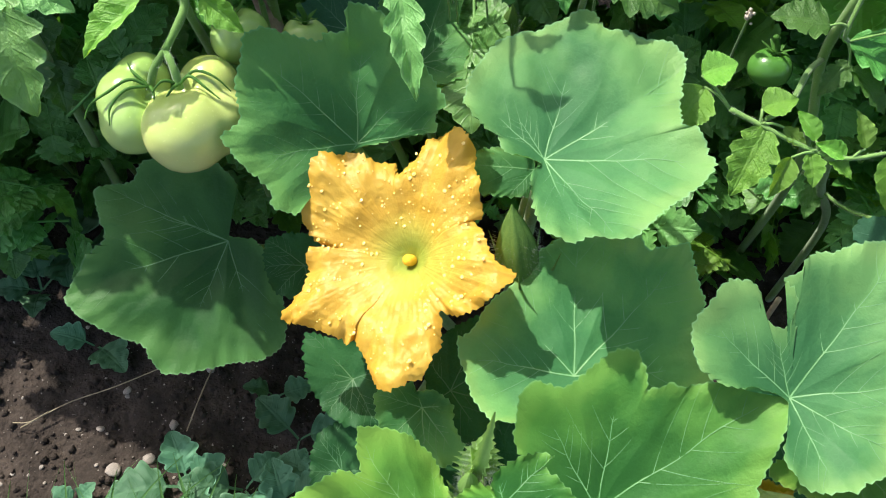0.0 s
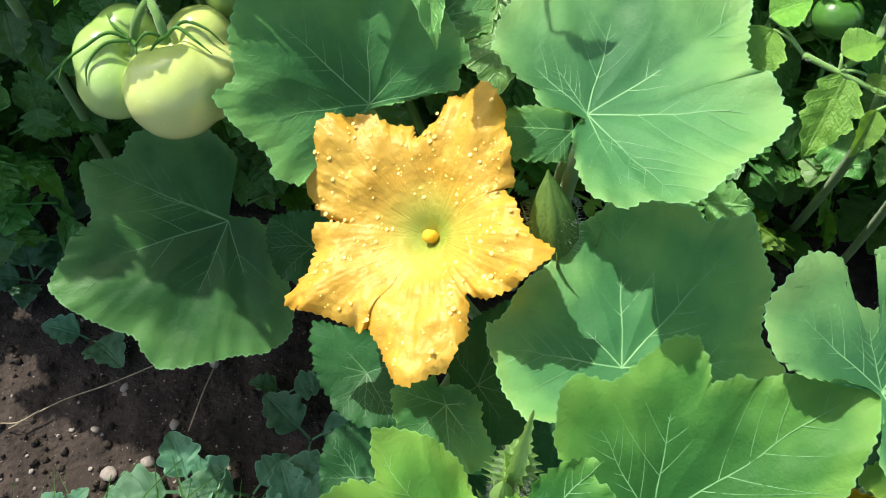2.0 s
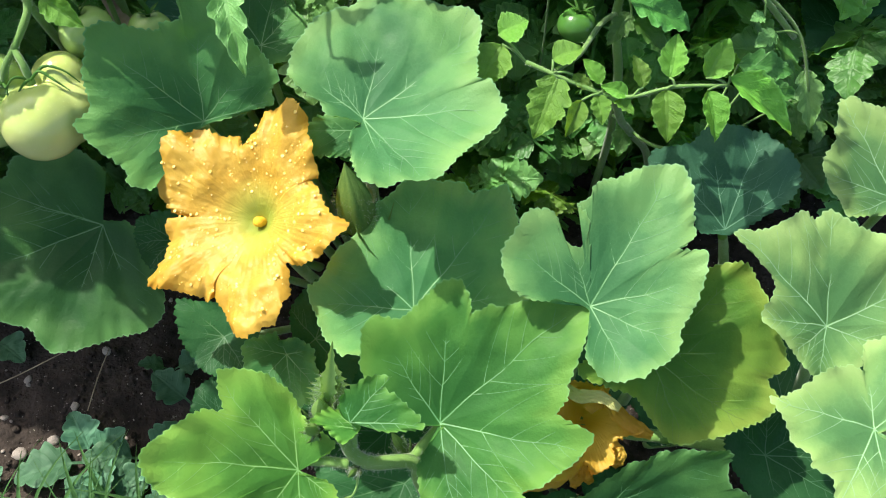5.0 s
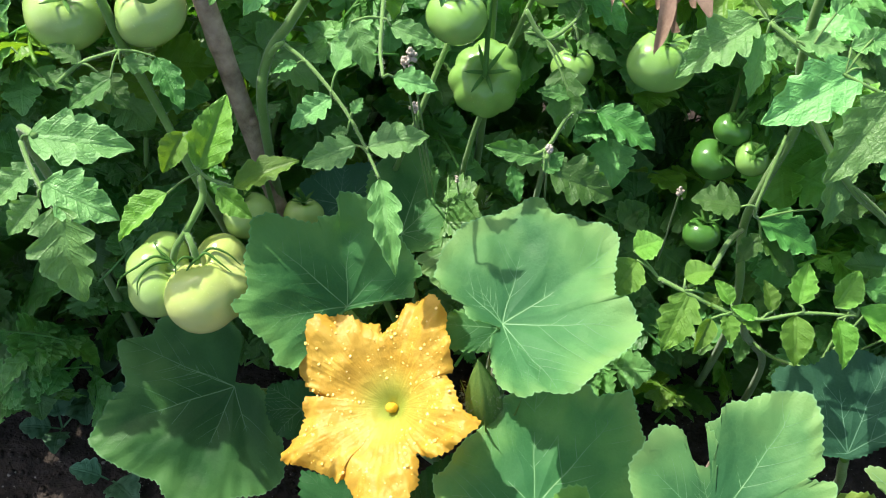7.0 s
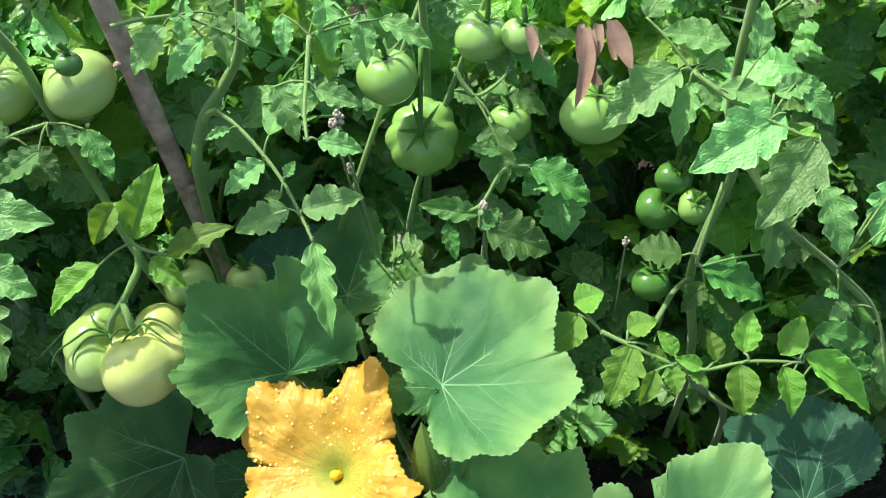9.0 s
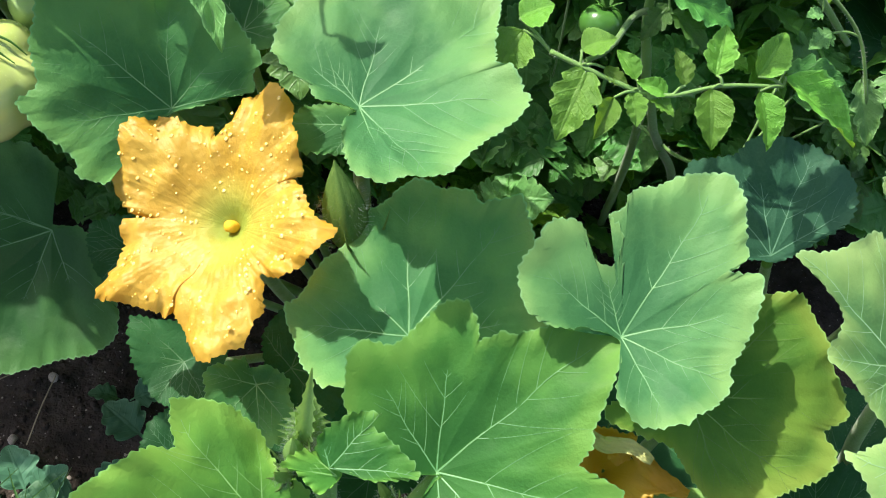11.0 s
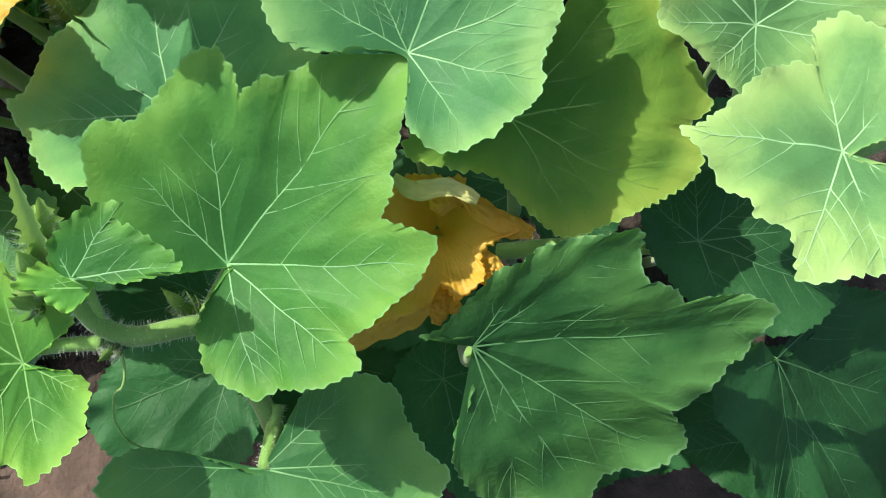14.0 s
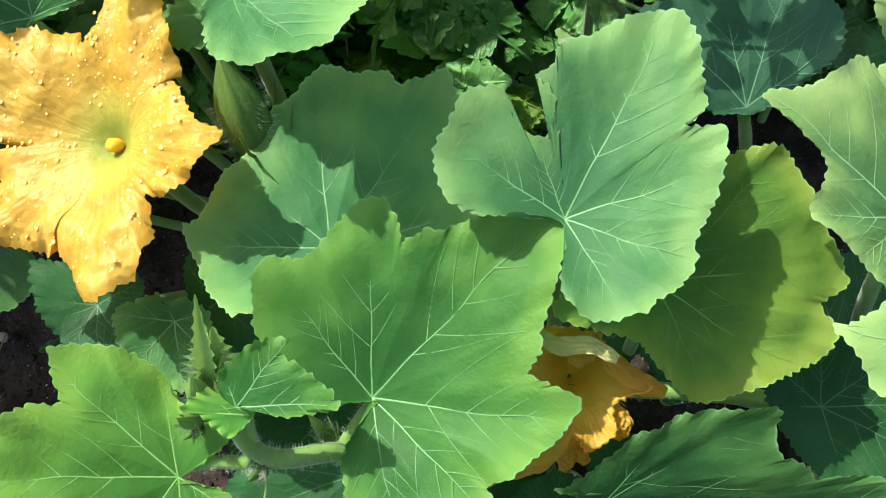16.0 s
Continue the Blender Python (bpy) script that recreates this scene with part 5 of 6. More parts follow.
def fruit_mesh(ribs_n, depth, flat, rng):
    """A tomato of radius one: ribbed, flattened, sunk round the stalk."""
    n, rings, v, f = 56, 30, [], []
    ph = [random.Random(rng + i).uniform(0, 6.3) for i in range(3)]
    for j in range(rings + 1):
        a = math.pi * j / rings
        for i in range(n):
            b = 2 * math.pi * i / n
            rib = depth * (abs(math.cos(ribs_n * b / 2 + ph[0])) - 0.6) * math.sin(a) ** 0.7 * (0.5 + 0.5 * math.cos(a) * 0.9)
            r = 1 + rib + 0.05 * math.cos(2 * b + ph[1]) * math.sin(a) + 0.03 * math.cos(3 * b + ph[2]) * math.sin(a)
            dip = 0.30 * math.exp(-(a / 0.34) ** 2)
            v.append((r * math.sin(a) * math.cos(b), r * math.sin(a) * math.sin(b), flat * (math.cos(a) - dip)))
    for j in range(rings):
        for i in range(n):
            k = (i + 1) % n
            f.append((j * n + i, (j + 1) * n + i, (j + 1) * n + k, j * n + k))
    return v, f


def tomato(plant, place, radius, up, skin, ribs_n, depth, rng, stem_to=None, flat=0.86):
    rnd = random.Random(rng)
    v, f = fruit_mesh(ribs_n, depth, flat, rng)
    ob = mesh_object("tomato", [Vector(p) * radius for p in v], f, FRUIT[skin], plant, {"light": "lobed light green unripe tomato", "cream": "pale whitish-green unripe tomato", "green": "ribbed unripe green tomato", "deep": "small dark green unripe tomato"}[skin])
    turn = Vector(up).normalized().to_track_quat("Z", "Y").to_matrix().to_4x4()
    ob.matrix_basis = Matrix.Translation(Vector(place) - plant.location) @ turn
    top = radius * flat * 0.74
    v, f = [], []
    for k in range(6):
        g = 2 * math.pi * k / 6 + rnd.uniform(-0.2, 0.2)
        d = Vector((math.cos(g), math.sin(g), 0))
        s = Vector((-d.y, d.x, 0))
        reach = radius * rnd.uniform(0.55, 0.85)
        b = len(v)
        for i in range(8):
            t = i / 7
            c = d * reach * t + Vector((0, 0, top + 0.0016 + radius * (0.26 * math.sin(min(1, t * 1.25) * 1.9) * t + 0.10 * t)))
            w = s * 0.0022 * (1 - t) ** 0.7 * (0.6 + t)
            v += [c - w, c + Vector((0, 0, 0.0006)), c + w]
        for i in range(7):
            for j in range(2):
                f.append((b + i * 3 + j, b + i * 3 + j + 1, b + i * 3 + j + 4, b + i * 3 + j + 3))
    inv = ob.matrix_basis.inverted()
    end = inv @ (Vector(stem_to) - plant.location) if stem_to else Vector((0.004, 0.002, top + radius * 0.9))
    tube(curve([(0, 0, top), (0, 0, top + radius * 0.35), end], 5), 0.0019, 7, v, f)
    mesh_object("calyx", v, f, CALYX, ob, "spidery green calyx and stalk")
    return ob


def lobed_tomato(plant, centre, lobes, dip, skin, sepals, label):
    """A large tomato grown from several swollen lobes: they meet in creases and sink round the stalk. Sepals as lines of points."""
    centre, dip = Vector(centre), Vector(dip)
    n, rings, v, f = 84, 52, [], []
    way = (dip - centre).normalized()
    turn = way.to_track_quat("Z", "Y").to_matrix()
    for j in range(rings + 1):
        a = math.pi * j / rings
        for i in range(n):
            b = 2 * math.pi * i / n
            d = turn @ Vector((math.sin(a) * math.cos(b), math.sin(a) * math.sin(b), math.cos(a)))
            total = 0.0
            for c, r in lobes:
                c = Vector(c) - centre
                along = d.dot(c)
                gap = r * r - (c.length_squared - along * along)
                reach = along + math.sqrt(gap) if gap > 0 else 0.0
                total += max(reach, 0.35 * r) ** 16
            q = total ** (1 / 16) * (1 + 0.012 * noise.noise(d * 3.1) + 0.006 * noise.noise(d * 9.0))
            q *= 1 - 0.32 * math.exp(-(a / 0.30) ** 2)
            v.append(d * q)
    for j in range(rings):
        for i in range(n):
            k = (i + 1) % n
            f.append((j * n + i, (j + 1) * n + i, (j + 1) * n + k, j * n + k))
    ob = mesh_object("tomato", v, f, FRUIT[skin], plant, label)
    ob.location = centre - plant.location
    for pts in sepals:
        line = [p - centre for p in curve(pts, 6)]
        m = len(line) - 1
        w, h = tube(line, [0.0010 * (1 - 0.8 * i / m) * (0.7 + 0.5 * math.sin(3.1 * i / m)) + 0.0002 for i in range(m + 1)], 7)
        mesh_object("sepal", w, h, CALYX, ob, "long thin green sepal")
    return ob


lobed_tomato(tomato_left, (-0.150, 0.366, 0.327), (((-0.1553, 0.3548, 0.327), 0.0265), ((-0.1445, 0.3846, 0.3325), 0.0190), ((-0.139, 0.366, 0.322), 0.0215)), (-0.158, 0.371, 0.348), "cream", (
    [(-0.157, 0.371, 0.349), (-0.148, 0.378, 0.353), (-0.136, 0.375, 0.351), (-0.127, 0.370, 0.344)],
    [(-0.157, 0.371, 0.349), (-0.150, 0.373, 0.354), (-0.140, 0.367, 0.350), (-0.132, 0.362, 0.346)],
    [(-0.158, 0.371, 0.349), (-0.160, 0.364, 0.352), (-0.163, 0.357, 0.351)],
    [(-0.159, 0.372, 0.349), (-0.166, 0.370, 0.353), (-0.172, 0.364, 0.350)]), "large pale whitish-green lobed unripe tomato")
lobed_tomato(tomato_left, (-0.189, 0.377, 0.326), (((-0.1909, 0.365, 0.3215), 0.0200), ((-0.1935, 0.378, 0.3275), 0.0205), ((-0.187, 0.391, 0.3315), 0.0170), ((-0.179, 0.374, 0.321), 0.0160)), (-0.176, 0.371, 0.342), "light", (
    [(-0.176, 0.373, 0.345), (-0.187, 0.373, 0.351), (-0.199, 0.366, 0.348), (-0.211, 0.362, 0.341), (-0.215, 0.355, 0.335)],
    [(-0.176, 0.373, 0.345), (-0.188, 0.367, 0.349), (-0.198, 0.359, 0.342), (-0.199, 0.351, 0.335)],
    [(-0.176, 0.373, 0.345), (-0.172, 0.366, 0.349), (-0.170, 0.358, 0.347)],
    [(-0.177, 0.374, 0.345), (-0.186, 0.380, 0.350), (-0.191, 0.388, 0.349)]), "large light green ribbed unripe tomato")
stalk(tomato_left, [(-0.165, 0.387, 0.361), (-0.160, 0.378, 0.357), (-0.1575, 0.371, 0.345)], 0.0022, 0.0027, "fruit_stalk", 60, 17)
stalk(tomato_left, [(-0.165, 0.387, 0.361), (-0.172, 0.379, 0.354), (-0.177, 0.374, 0.341)], 0.0022, 0.0027, "fruit_stalk", 60, 18)
tomato(tomato_left, (-0.130, 0.425, 0.335), 0.0200, (-0.2, 0.3, 0.9), "light", 5, 0.06, 4)
tomato(tomato_left, (-0.091, 0.436, 0.323), 0.0150, (0.1, 0.3, 0.9), "light", 5, 0.06, 5)
tomato(tomato_left, (-0.240, 0.488, 0.472), 0.0260, (0.3, -0.2, 0.9), "light", 5, 0.08, 6)
tomato(tomato_left, (-0.180, 0.486, 0.476), 0.0250, (-0.3, -0.1, 0.9), "light", 5, 0.08, 7)
tomato(tomato_left, (-0.162, 0.443, 0.522), 0.0085, (0.1, 0.2, 0.9), "deep", 4, 0.03, 8)
tomato(tomato_mid, (0.050, 0.493, 0.408), 0.0275, (-0.05, -0.58, 0.8), "green", 8, 0.17, 9, (0.052, 0.505, 0.478))
tomato(tomato_mid, (0.028, 0.486, 0.469), 0.0215, (-0.05, 0.1, 1.0), "green", 5, 0.06, 10)
tomato(tomato_mid, (0.169, 0.464, 0.446), 0.0235, (0.1, 0.05, 1.0), "green", 5, 0.08, 11)
tomato(tomato_mid, (0.115, 0.500, 0.412), 0.0160, (0.0, 0.2, 1.0), "green", 4, 0.05, 12)
tomato(tomato_mid, (0.094, 0.498, 0.489), 0.0195, (0.2, 0.0, 1.0), "green", 5, 0.06, 13)
tomato(tomato_mid, (0.118, 0.482, 0.500), 0.0130, (0.2, 0.0, 1.0), "green", 4, 0.05, 14)
tomato(tomato_right, (0.228, 0.468, 0.345), 0.0170, (0.3, -0.3, 0.9), "deep", 5, 0.10, 15)
tomato(tomato_right, (0.250, 0.452, 0.362), 0.0130, (0.0, -0.4, 0.9), "green", 4, 0.08, 16)
tomato(tomato_right, (0.238, 0.474, 0.372), 0.0140, (0.1, -0.2, 0.9), "deep", 4, 0.08, 17)
tomato(tomato_right, (0.224, 0.436, 0.294), 0.0155, (0.1, 0.3, 0.9), "deep", 4, 0.06, 18)


def compound(rng):
    """A whole tomato leaf about one metre long, to be scaled: stalk and seven leaflets in one mesh."""
    rnd = random.Random(rng)
    v, f = [], []
    bow = rnd.uniform(0.05, 0.3)
    spine = [Vector((t, 0.06 * math.sin(t * 3 + rng), bow * t * (0.8 - t))) for t in (0, 0.15, 0.3, 0.45, 0.6, 0.72)]
    tube(spine, [0.014, 0.013, 0.012, 0.011, 0.010, 0.007], 5, v, f)
    tags = [(0.5, 0.0)] * len(v)
    places = [(5, 0, 0.42)]
    for i, size in ((2, 0.30), (3, 0.36), (4, 0.36)):
        places += [(i, s * rnd.uniform(50, 75), size * rnd.uniform(0.8, 1.15)) for s in (-1, 1)]
    places += [(1, s * 70, 0.13) for s in (-1, 1)] + [(3, 80, 0.10), (4, -85, 0.09)]
    for i, a, size in places:
        lv, lf, lt = LEAFLETS[rnd.randrange(7)]
        m = Matrix.Translation(spine[i]) @ pose(0, 0, 0, rnd.uniform(-25, 25), rnd.uniform(-12, 28), a) @ Matrix.Diagonal((size, size * rnd.uniform(0.9, 1.25), size, 1))
        b = len(v)
        v += [m @ Vector(p) for p in lv]
        f += [tuple(b + k for k in q) for q in lf]
        tags += lt
    return v, f, tags


compounds = []
for k in range(8):
    v, f, tags = compound(100 + k)
    me = bpy.data.meshes.new("compound_leaf")
    me.from_pydata([tuple(p) for p in v], [], f)
    leaf_tags(me, tags)
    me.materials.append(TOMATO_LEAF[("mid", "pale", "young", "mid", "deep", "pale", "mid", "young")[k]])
    me.polygons.foreach_set("use_smooth", [True] * len(me.polygons))
    compounds.append(me)

# leaves fill the hedge behind the fruit: inwards is the way from the bed into the hedge
INTO, RISE, FRONT = Vector((0, 0.67, -0.742)), Vector((0, 0.742, 0.67)), Vector((0.05, 0.495, 0.419))
CLEAR = [(ob.parent.location + ob.location, 0.036) for ob in bpy.data.objects if ob.name.startswith("tomato") and ob.type == "MESH"]
fill = random.Random(77)
made = 0
while made < 860:
    p = Vector((fill.uniform(-0.55, 0.72), fill.uniform(0.40, 1.15), fill.uniform(0.05, 0.80)))
    s, h = (p - FRONT).dot(INTO), (p - FRONT).dot(RISE)
    low = 0.02 if h > -0.02 else 0.05
    if not low < s < 0.30 or h > (0.15 if p.x > -0.30 else 0.06) or (p.y < 0.47 and -0.32 < p.x < 0.02 and p.z < 0.26) or (0.08 < p.x < 0.35 and h < -0.02 and s < 0.13) or (0.03 < p.x < 0.24 and h < 0.035 and s < 0.16):
        continue
    if s < 0.085 and any(((p - c) - INTO * (p - c).dot(INTO)).length < r + 0.012 for c, r in CLEAR):
        continue
    made += 1
    plant = min((tomato_left, tomato_mid, tomato_right), key=lambda o: abs(o.location.x - p.x))
    low_left = p.x < -0.14 and h < -0.03
    size = fill.uniform(0.065, 0.125) * (0.75 if low_left else 1)
    turn = Euler((fill.gauss(0.15, 0.48), fill.gauss(0.2, 0.5), fill.uniform(0, 6.3)))
    m = Matrix.Translation(p - plant.location) @ turn.to_matrix().to_4x4() @ Matrix.Diagonal((size, size, size, 1)) @ Matrix.Translation((-0.45, 0, 0))
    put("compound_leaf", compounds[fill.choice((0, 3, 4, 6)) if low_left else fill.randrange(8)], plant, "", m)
# a deep, dark layer closes the hedge towards the ground
for k in range(540):
    x, h, s = fill.uniform(-0.6, 0.75), fill.uniform(-0.22, 0.14), fill.uniform(0.17, 0.44)
    p = FRONT + INTO * s + RISE * h + Vector((x - FRONT.x, 0, 0))
    if p.z < 0.02 or p.y < 0.46 or (0.03 < p.x < 0.24 and h < 0.04 and s < 0.32):
        continue
    plant = min((tomato_left, tomato_mid, tomato_right), key=lambda o: abs(o.location.x - p.x))
    size = fill.uniform(0.10, 0.16)
    turn = Euler((fill.gauss(0.5, 0.4), fill.gauss(0.0, 0.4), fill.uniform(0, 6.3)))
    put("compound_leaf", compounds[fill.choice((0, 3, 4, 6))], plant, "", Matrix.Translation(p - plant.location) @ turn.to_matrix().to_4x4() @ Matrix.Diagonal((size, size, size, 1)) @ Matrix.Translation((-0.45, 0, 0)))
# bright leaves crowd the front of the plant with the pale fruit
front = random.Random(31)
for k in range(95):
    x, h, s = front.uniform(-0.46, -0.12), front.uniform(0.0, 0.15), front.uniform(-0.035, 0.035)
    p = FRONT + INTO * s + RISE * h + Vector((x - FRONT.x, 0, 0))
    if any(((p - c) - INTO * (p - c).dot(INTO)).length < 0.027 for c, r in CLEAR):
        continue
    size = front.uniform(0.07, 0.12)
    turn = Euler((front.gauss(0.15, 0.3), front.gauss(0.15, 0.3), front.uniform(0, 6.3)))
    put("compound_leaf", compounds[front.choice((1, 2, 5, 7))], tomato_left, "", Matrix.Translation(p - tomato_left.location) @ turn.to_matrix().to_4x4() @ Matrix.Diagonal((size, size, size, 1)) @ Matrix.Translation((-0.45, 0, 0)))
# bright leaves crowd the top of the plant on the other side
for k in range(34):
    x, h, s = front.uniform(0.20, 0.50), front.uniform(-0.02, 0.15), front.uniform(-0.06, 0.02)
    p = FRONT + INTO * s + RISE * h + Vector((x - FRONT.x, 0, 0))
    if any(((p - c) - INTO * (p - c).dot(INTO)).length < 0.030 for c, r in CLEAR):
        continue
    size = front.uniform(0.07, 0.11)
    turn = Euler((front.gauss(0.1, 0.35), front.gauss(0.15, 0.35), front.uniform(0, 6.3)))
    put("compound_leaf", compounds[front.choice((1, 2, 5, 7))], tomato_right, "", Matrix.Translation(p - tomato_right.location) @ turn.to_matrix().to_4x4() @ Matrix.Diagonal((size, size, size, 1)) @ Matrix.Translation((-0.45, 0, 0)))
rnd = random.Random(8)
for k in range(26):
    plant = (tomato_left, tomato_mid, tomato_right)[k % 3]
    a = Vector((plant.location.x + rnd.uniform(-0.22, 0.22), rnd.uniform(0.5, 0.72), -0.01))
    b = a + Vector((rnd.uniform(-0.1, 0.1), rnd.uniform(-0.06, 0.06), rnd.uniform(0.25, 0.4)))
    c = b + Vector((rnd.uniform(-0.15, 0.15), rnd.uniform(-0.02, 0.12), rnd.uniform(0.03, 0.22)))
    stalk(plant, [a, a.lerp(b, 0.5) + Vector((rnd.uniform(-0.03, 0.03), 0, 0)), b, c], 0.0032, 0.0018, "stem", 0, k)


# ---- stick, husk, weeds with seed heads ----
stick = thing("stake", "weathered brown wooden stick standing among tomato leaves", "stick", (-0.10, 0.47, 0.0))
line = curve([(-0.092, 0.468, -0.03), (-0.108, 0.476, 0.16), (-0.127, 0.486, 0.329), (-0.138, 0.490, 0.425), (-0.150, 0.496, 0.530), (-0.165, 0.50, 0.66)], 10)
v, f = tube([p - stick.location for p in line], [0.0076 * (1 + 0.07 * noise.noise((i * 0.35, 0, 0)) + (0.10 if i % 13 == 6 else 0)) for i in range(len(line))], 14)
mesh_object("shaft", v, f, BARK, stick)
for k, (p, d) in enumerate((((-0.131, 0.486, 0.375), (0.8, -0.5, 0.4)), ((-0.146, 0.491, 0.485), (-0.6, -0.6, 0.5)))):
    p, d = Vector(p) - stick.location, Vector(d).normalized()
    v, f = tube([p, p + d * 0.007, p + d * 0.010], [0.0042, 0.0034, 0.0016], 9)
    mesh_object("knot", v, f, BARK, stick, "stub of a cut side twig")
husk = thing("dry_leaf", "withered pinkish-brown dry leaf hanging over the tomatoes", "dry leaf", (0.145, 0.43, 0.555))
for k, (pts, wide) in enumerate((
    ([(0.148, 0.424, 0.543), (0.148, 0.408, 0.530), (0.143, 0.392, 0.517), (0.141, 0.389, 0.514)], 0.0060),
    ([(0.152, 0.424, 0.541), (0.151, 0.412, 0.531), (0.152, 0.400, 0.520)], 0.0040),
    ([(0.157, 0.429, 0.542), (0.155, 0.419, 0.534), (0.153, 0.414, 0.529)], 0.0050),
    ([(0.165, 0.432, 0.542), (0.170, 0.421, 0.532), (0.175, 0.410, 0.523)], 0.0065),
    ([(0.116, 0.431, 0.541), (0.119, 0.421, 0.532), (0.117, 0.413, 0.526)], 0.0045),
    ([(0.118, 0.430, 0.537), (0.123, 0.420, 0.529), (0.130, 0.414, 0.523)], 0.0030),
    ([(0.148, 0.435, 0.538), (0.147, 0.425, 0.529), (0.145, 0.418, 0.523)], 0.0040),
    ([(0.164, 0.435, 0.534), (0.167, 0.424, 0.524), (0.169, 0.421, 0.522)], 0.0030),
    ([(0.154, 0.419, 0.518), (0.157, 0.412, 0.512), (0.157, 0.411, 0.511)], 0.0030),
)):
    ln = curve(pts, 8)
    v, f = [], []
    for i, p in enumerate(ln):
        t = i / (len(ln) - 1)
        w = 0.95 * wide * (0.25 + 0.75 * math.sin(math.pi * min(1, t * 0.9 + 0.1)) ** 0.9) * (1 - 0.2 * t)
        a = 0.5 * math.sin(k * 2.1) + t * 1.3 * math.cos(k * 1.7)
        s = Vector((math.cos(a), math.sin(a) * 0.5, math.sin(a) * 0.4)).normalized()
        q = Vector((0, -0.67, 0.74)) * w * 0.6
        for u, e in ((-1, 0.7), (-0.5, 0.1), (0, -0.2), (0.5, 0.15), (1, 0.8)):
            v.append(p + s * w * u + q * e - husk.location)
    for i in range(len(ln) - 1):
        for j in range(4):
            f.append((i * 5 + j, i * 5 + j + 1, i * 5 + j + 6, i * 5 + j + 5))
    mesh_object("lobe", v, f, HUSK, husk)


def seed_head(tip, foot, size, rng):
    """A thin weed with a knobbly pinkish flower head."""
    tip, foot = Vector(tip), Vector(foot)
    ob = thing("knotweed", "thin weed with a pinkish-white knobbly flower head", "weed", foot, "flowering weeds")
    v, f = tube([p - foot for p in curve([foot, foot.lerp(tip, 0.5) + Vector((0.01, 0.01, 0)), tip], 8)], 0.0008, 6)
    mesh_object("stem", v, f, TOMATO_STEM, ob)
    rnd = random.Random(rng)
    v, f = [], []
    for _ in range(26):
        d = Vector((rnd.gauss(0, 0.4), rnd.gauss(0, 0.4), rnd.gauss(0, 0.8)))
        ball(v, f, tip - foot + d * size * 0.6, size * rnd.uniform(0.22, 0.34), 6, 4)
    mesh_object("flower_head", v, f, SEED, ob, "knobbly pinkish-white flower head")


for k, (x, y, z, s) in enumerate(((-0.002, 0.428, 0.483, 0.0055), (-0.007, 0.431, 0.476, 0.004), (-0.002, 0.454, 0.416, 0.004), (0.202, 0.449, 0.331, 0.004), (0.028, 0.455, 0.34, 0.003))):
    seed_head((x, y, z), (x + 0.01, y + 0.08, -0.005), s, k)
seed_head((0.088, 0.402, 0.424), (0.09, 0.50, -0.005), 0.0042, 9)
flower_bud(plant_a, (0.046, 0.466, 0.296), (0.047, 0.464, 0.325), 0.0065, 35, "small hairy green flower bud", 6)


# ---- paving ----
rnd = random.Random(12)
slabs = thing("pavement", "reddish-brown worn concrete paving beside the bed", "paving")
tagged(slabs, kind="structure")


def slab(x0, x1, y0, y1, top, rng):
    """A worn slab with rounded, chipped edges and an uneven face."""
    nx, ny = max(8, int((x1 - x0) / 0.008)), max(8, int((y1 - y0) / 0.008))
    v, f = [], []
    for j in range(ny + 1):
        for i in range(nx + 1):
            x, y = x0 + (x1 - x0) * i / nx, y0 + (y1 - y0) * j / ny
            e = min(x - x0, x1 - x, y - y0, y1 - y)
            z = top + 0.0012 * noise.noise((x * 30, y * 30, rng)) + 0.0008 * noise.noise((x * 120, y * 120, rng)) - 0.006 * max(0, 1 - e / 0.010) ** 2
            wob = 0.004 * noise.noise((x * 40, y * 40, rng + 3)) * max(0, 1 - e / 0.012)
            v.append((x + wob, y + wob, z))
    rim = [i for i in range(nx + 1)] + [j * (nx + 1) + nx for j in range(1, ny + 1)] + [ny * (nx + 1) + i for i in range(nx - 1, -1, -1)] + [j * (nx + 1) for j in range(ny - 1, 0, -1)]
    for j in range(ny):
        for i in range(nx):
            a = j * (nx + 1) + i
            f.append((a, a + 1, a + nx + 2, a + nx + 1))
    b = len(v)
    v += [(v[k][0], v[k][1], -0.03) for k in rim]
    for i in range(len(rim)):
        j = (i + 1) % len(rim)
        f.append((rim[i], b + i, b + j, rim[j]))
    mesh_object("slab", v, f, SLAB, slabs, smooth=True)


for k, (x0, x1) in enumerate(((-0.145, 0.148), (0.156, 0.452), (0.460, 0.75))):
    slab(x0, x1, -0.20, 0.085 if k else 0.175, 0.014 - 0.002 * k, k)


# ---- pebbles, twigs and litter on the soil ----
def pebble_mesh(rng):
    rnd = random.Random(rng)
    v, f = [], []
    ball(v, f, (0, 0, 0), 1.0, 10, 7, 0.6)
    v = [p * (1 + 0.35 * noise.noise(p * 1.3 + Vector((rng, 0, 0)))) for p in v]
    me = bpy.data.meshes.new("pebble")
    me.from_pydata([tuple(p) for p in v], [], f)
    me.materials.append(STONE)
    me.polygons.foreach_set("use_smooth", [True] * len(me.polygons))
    return me


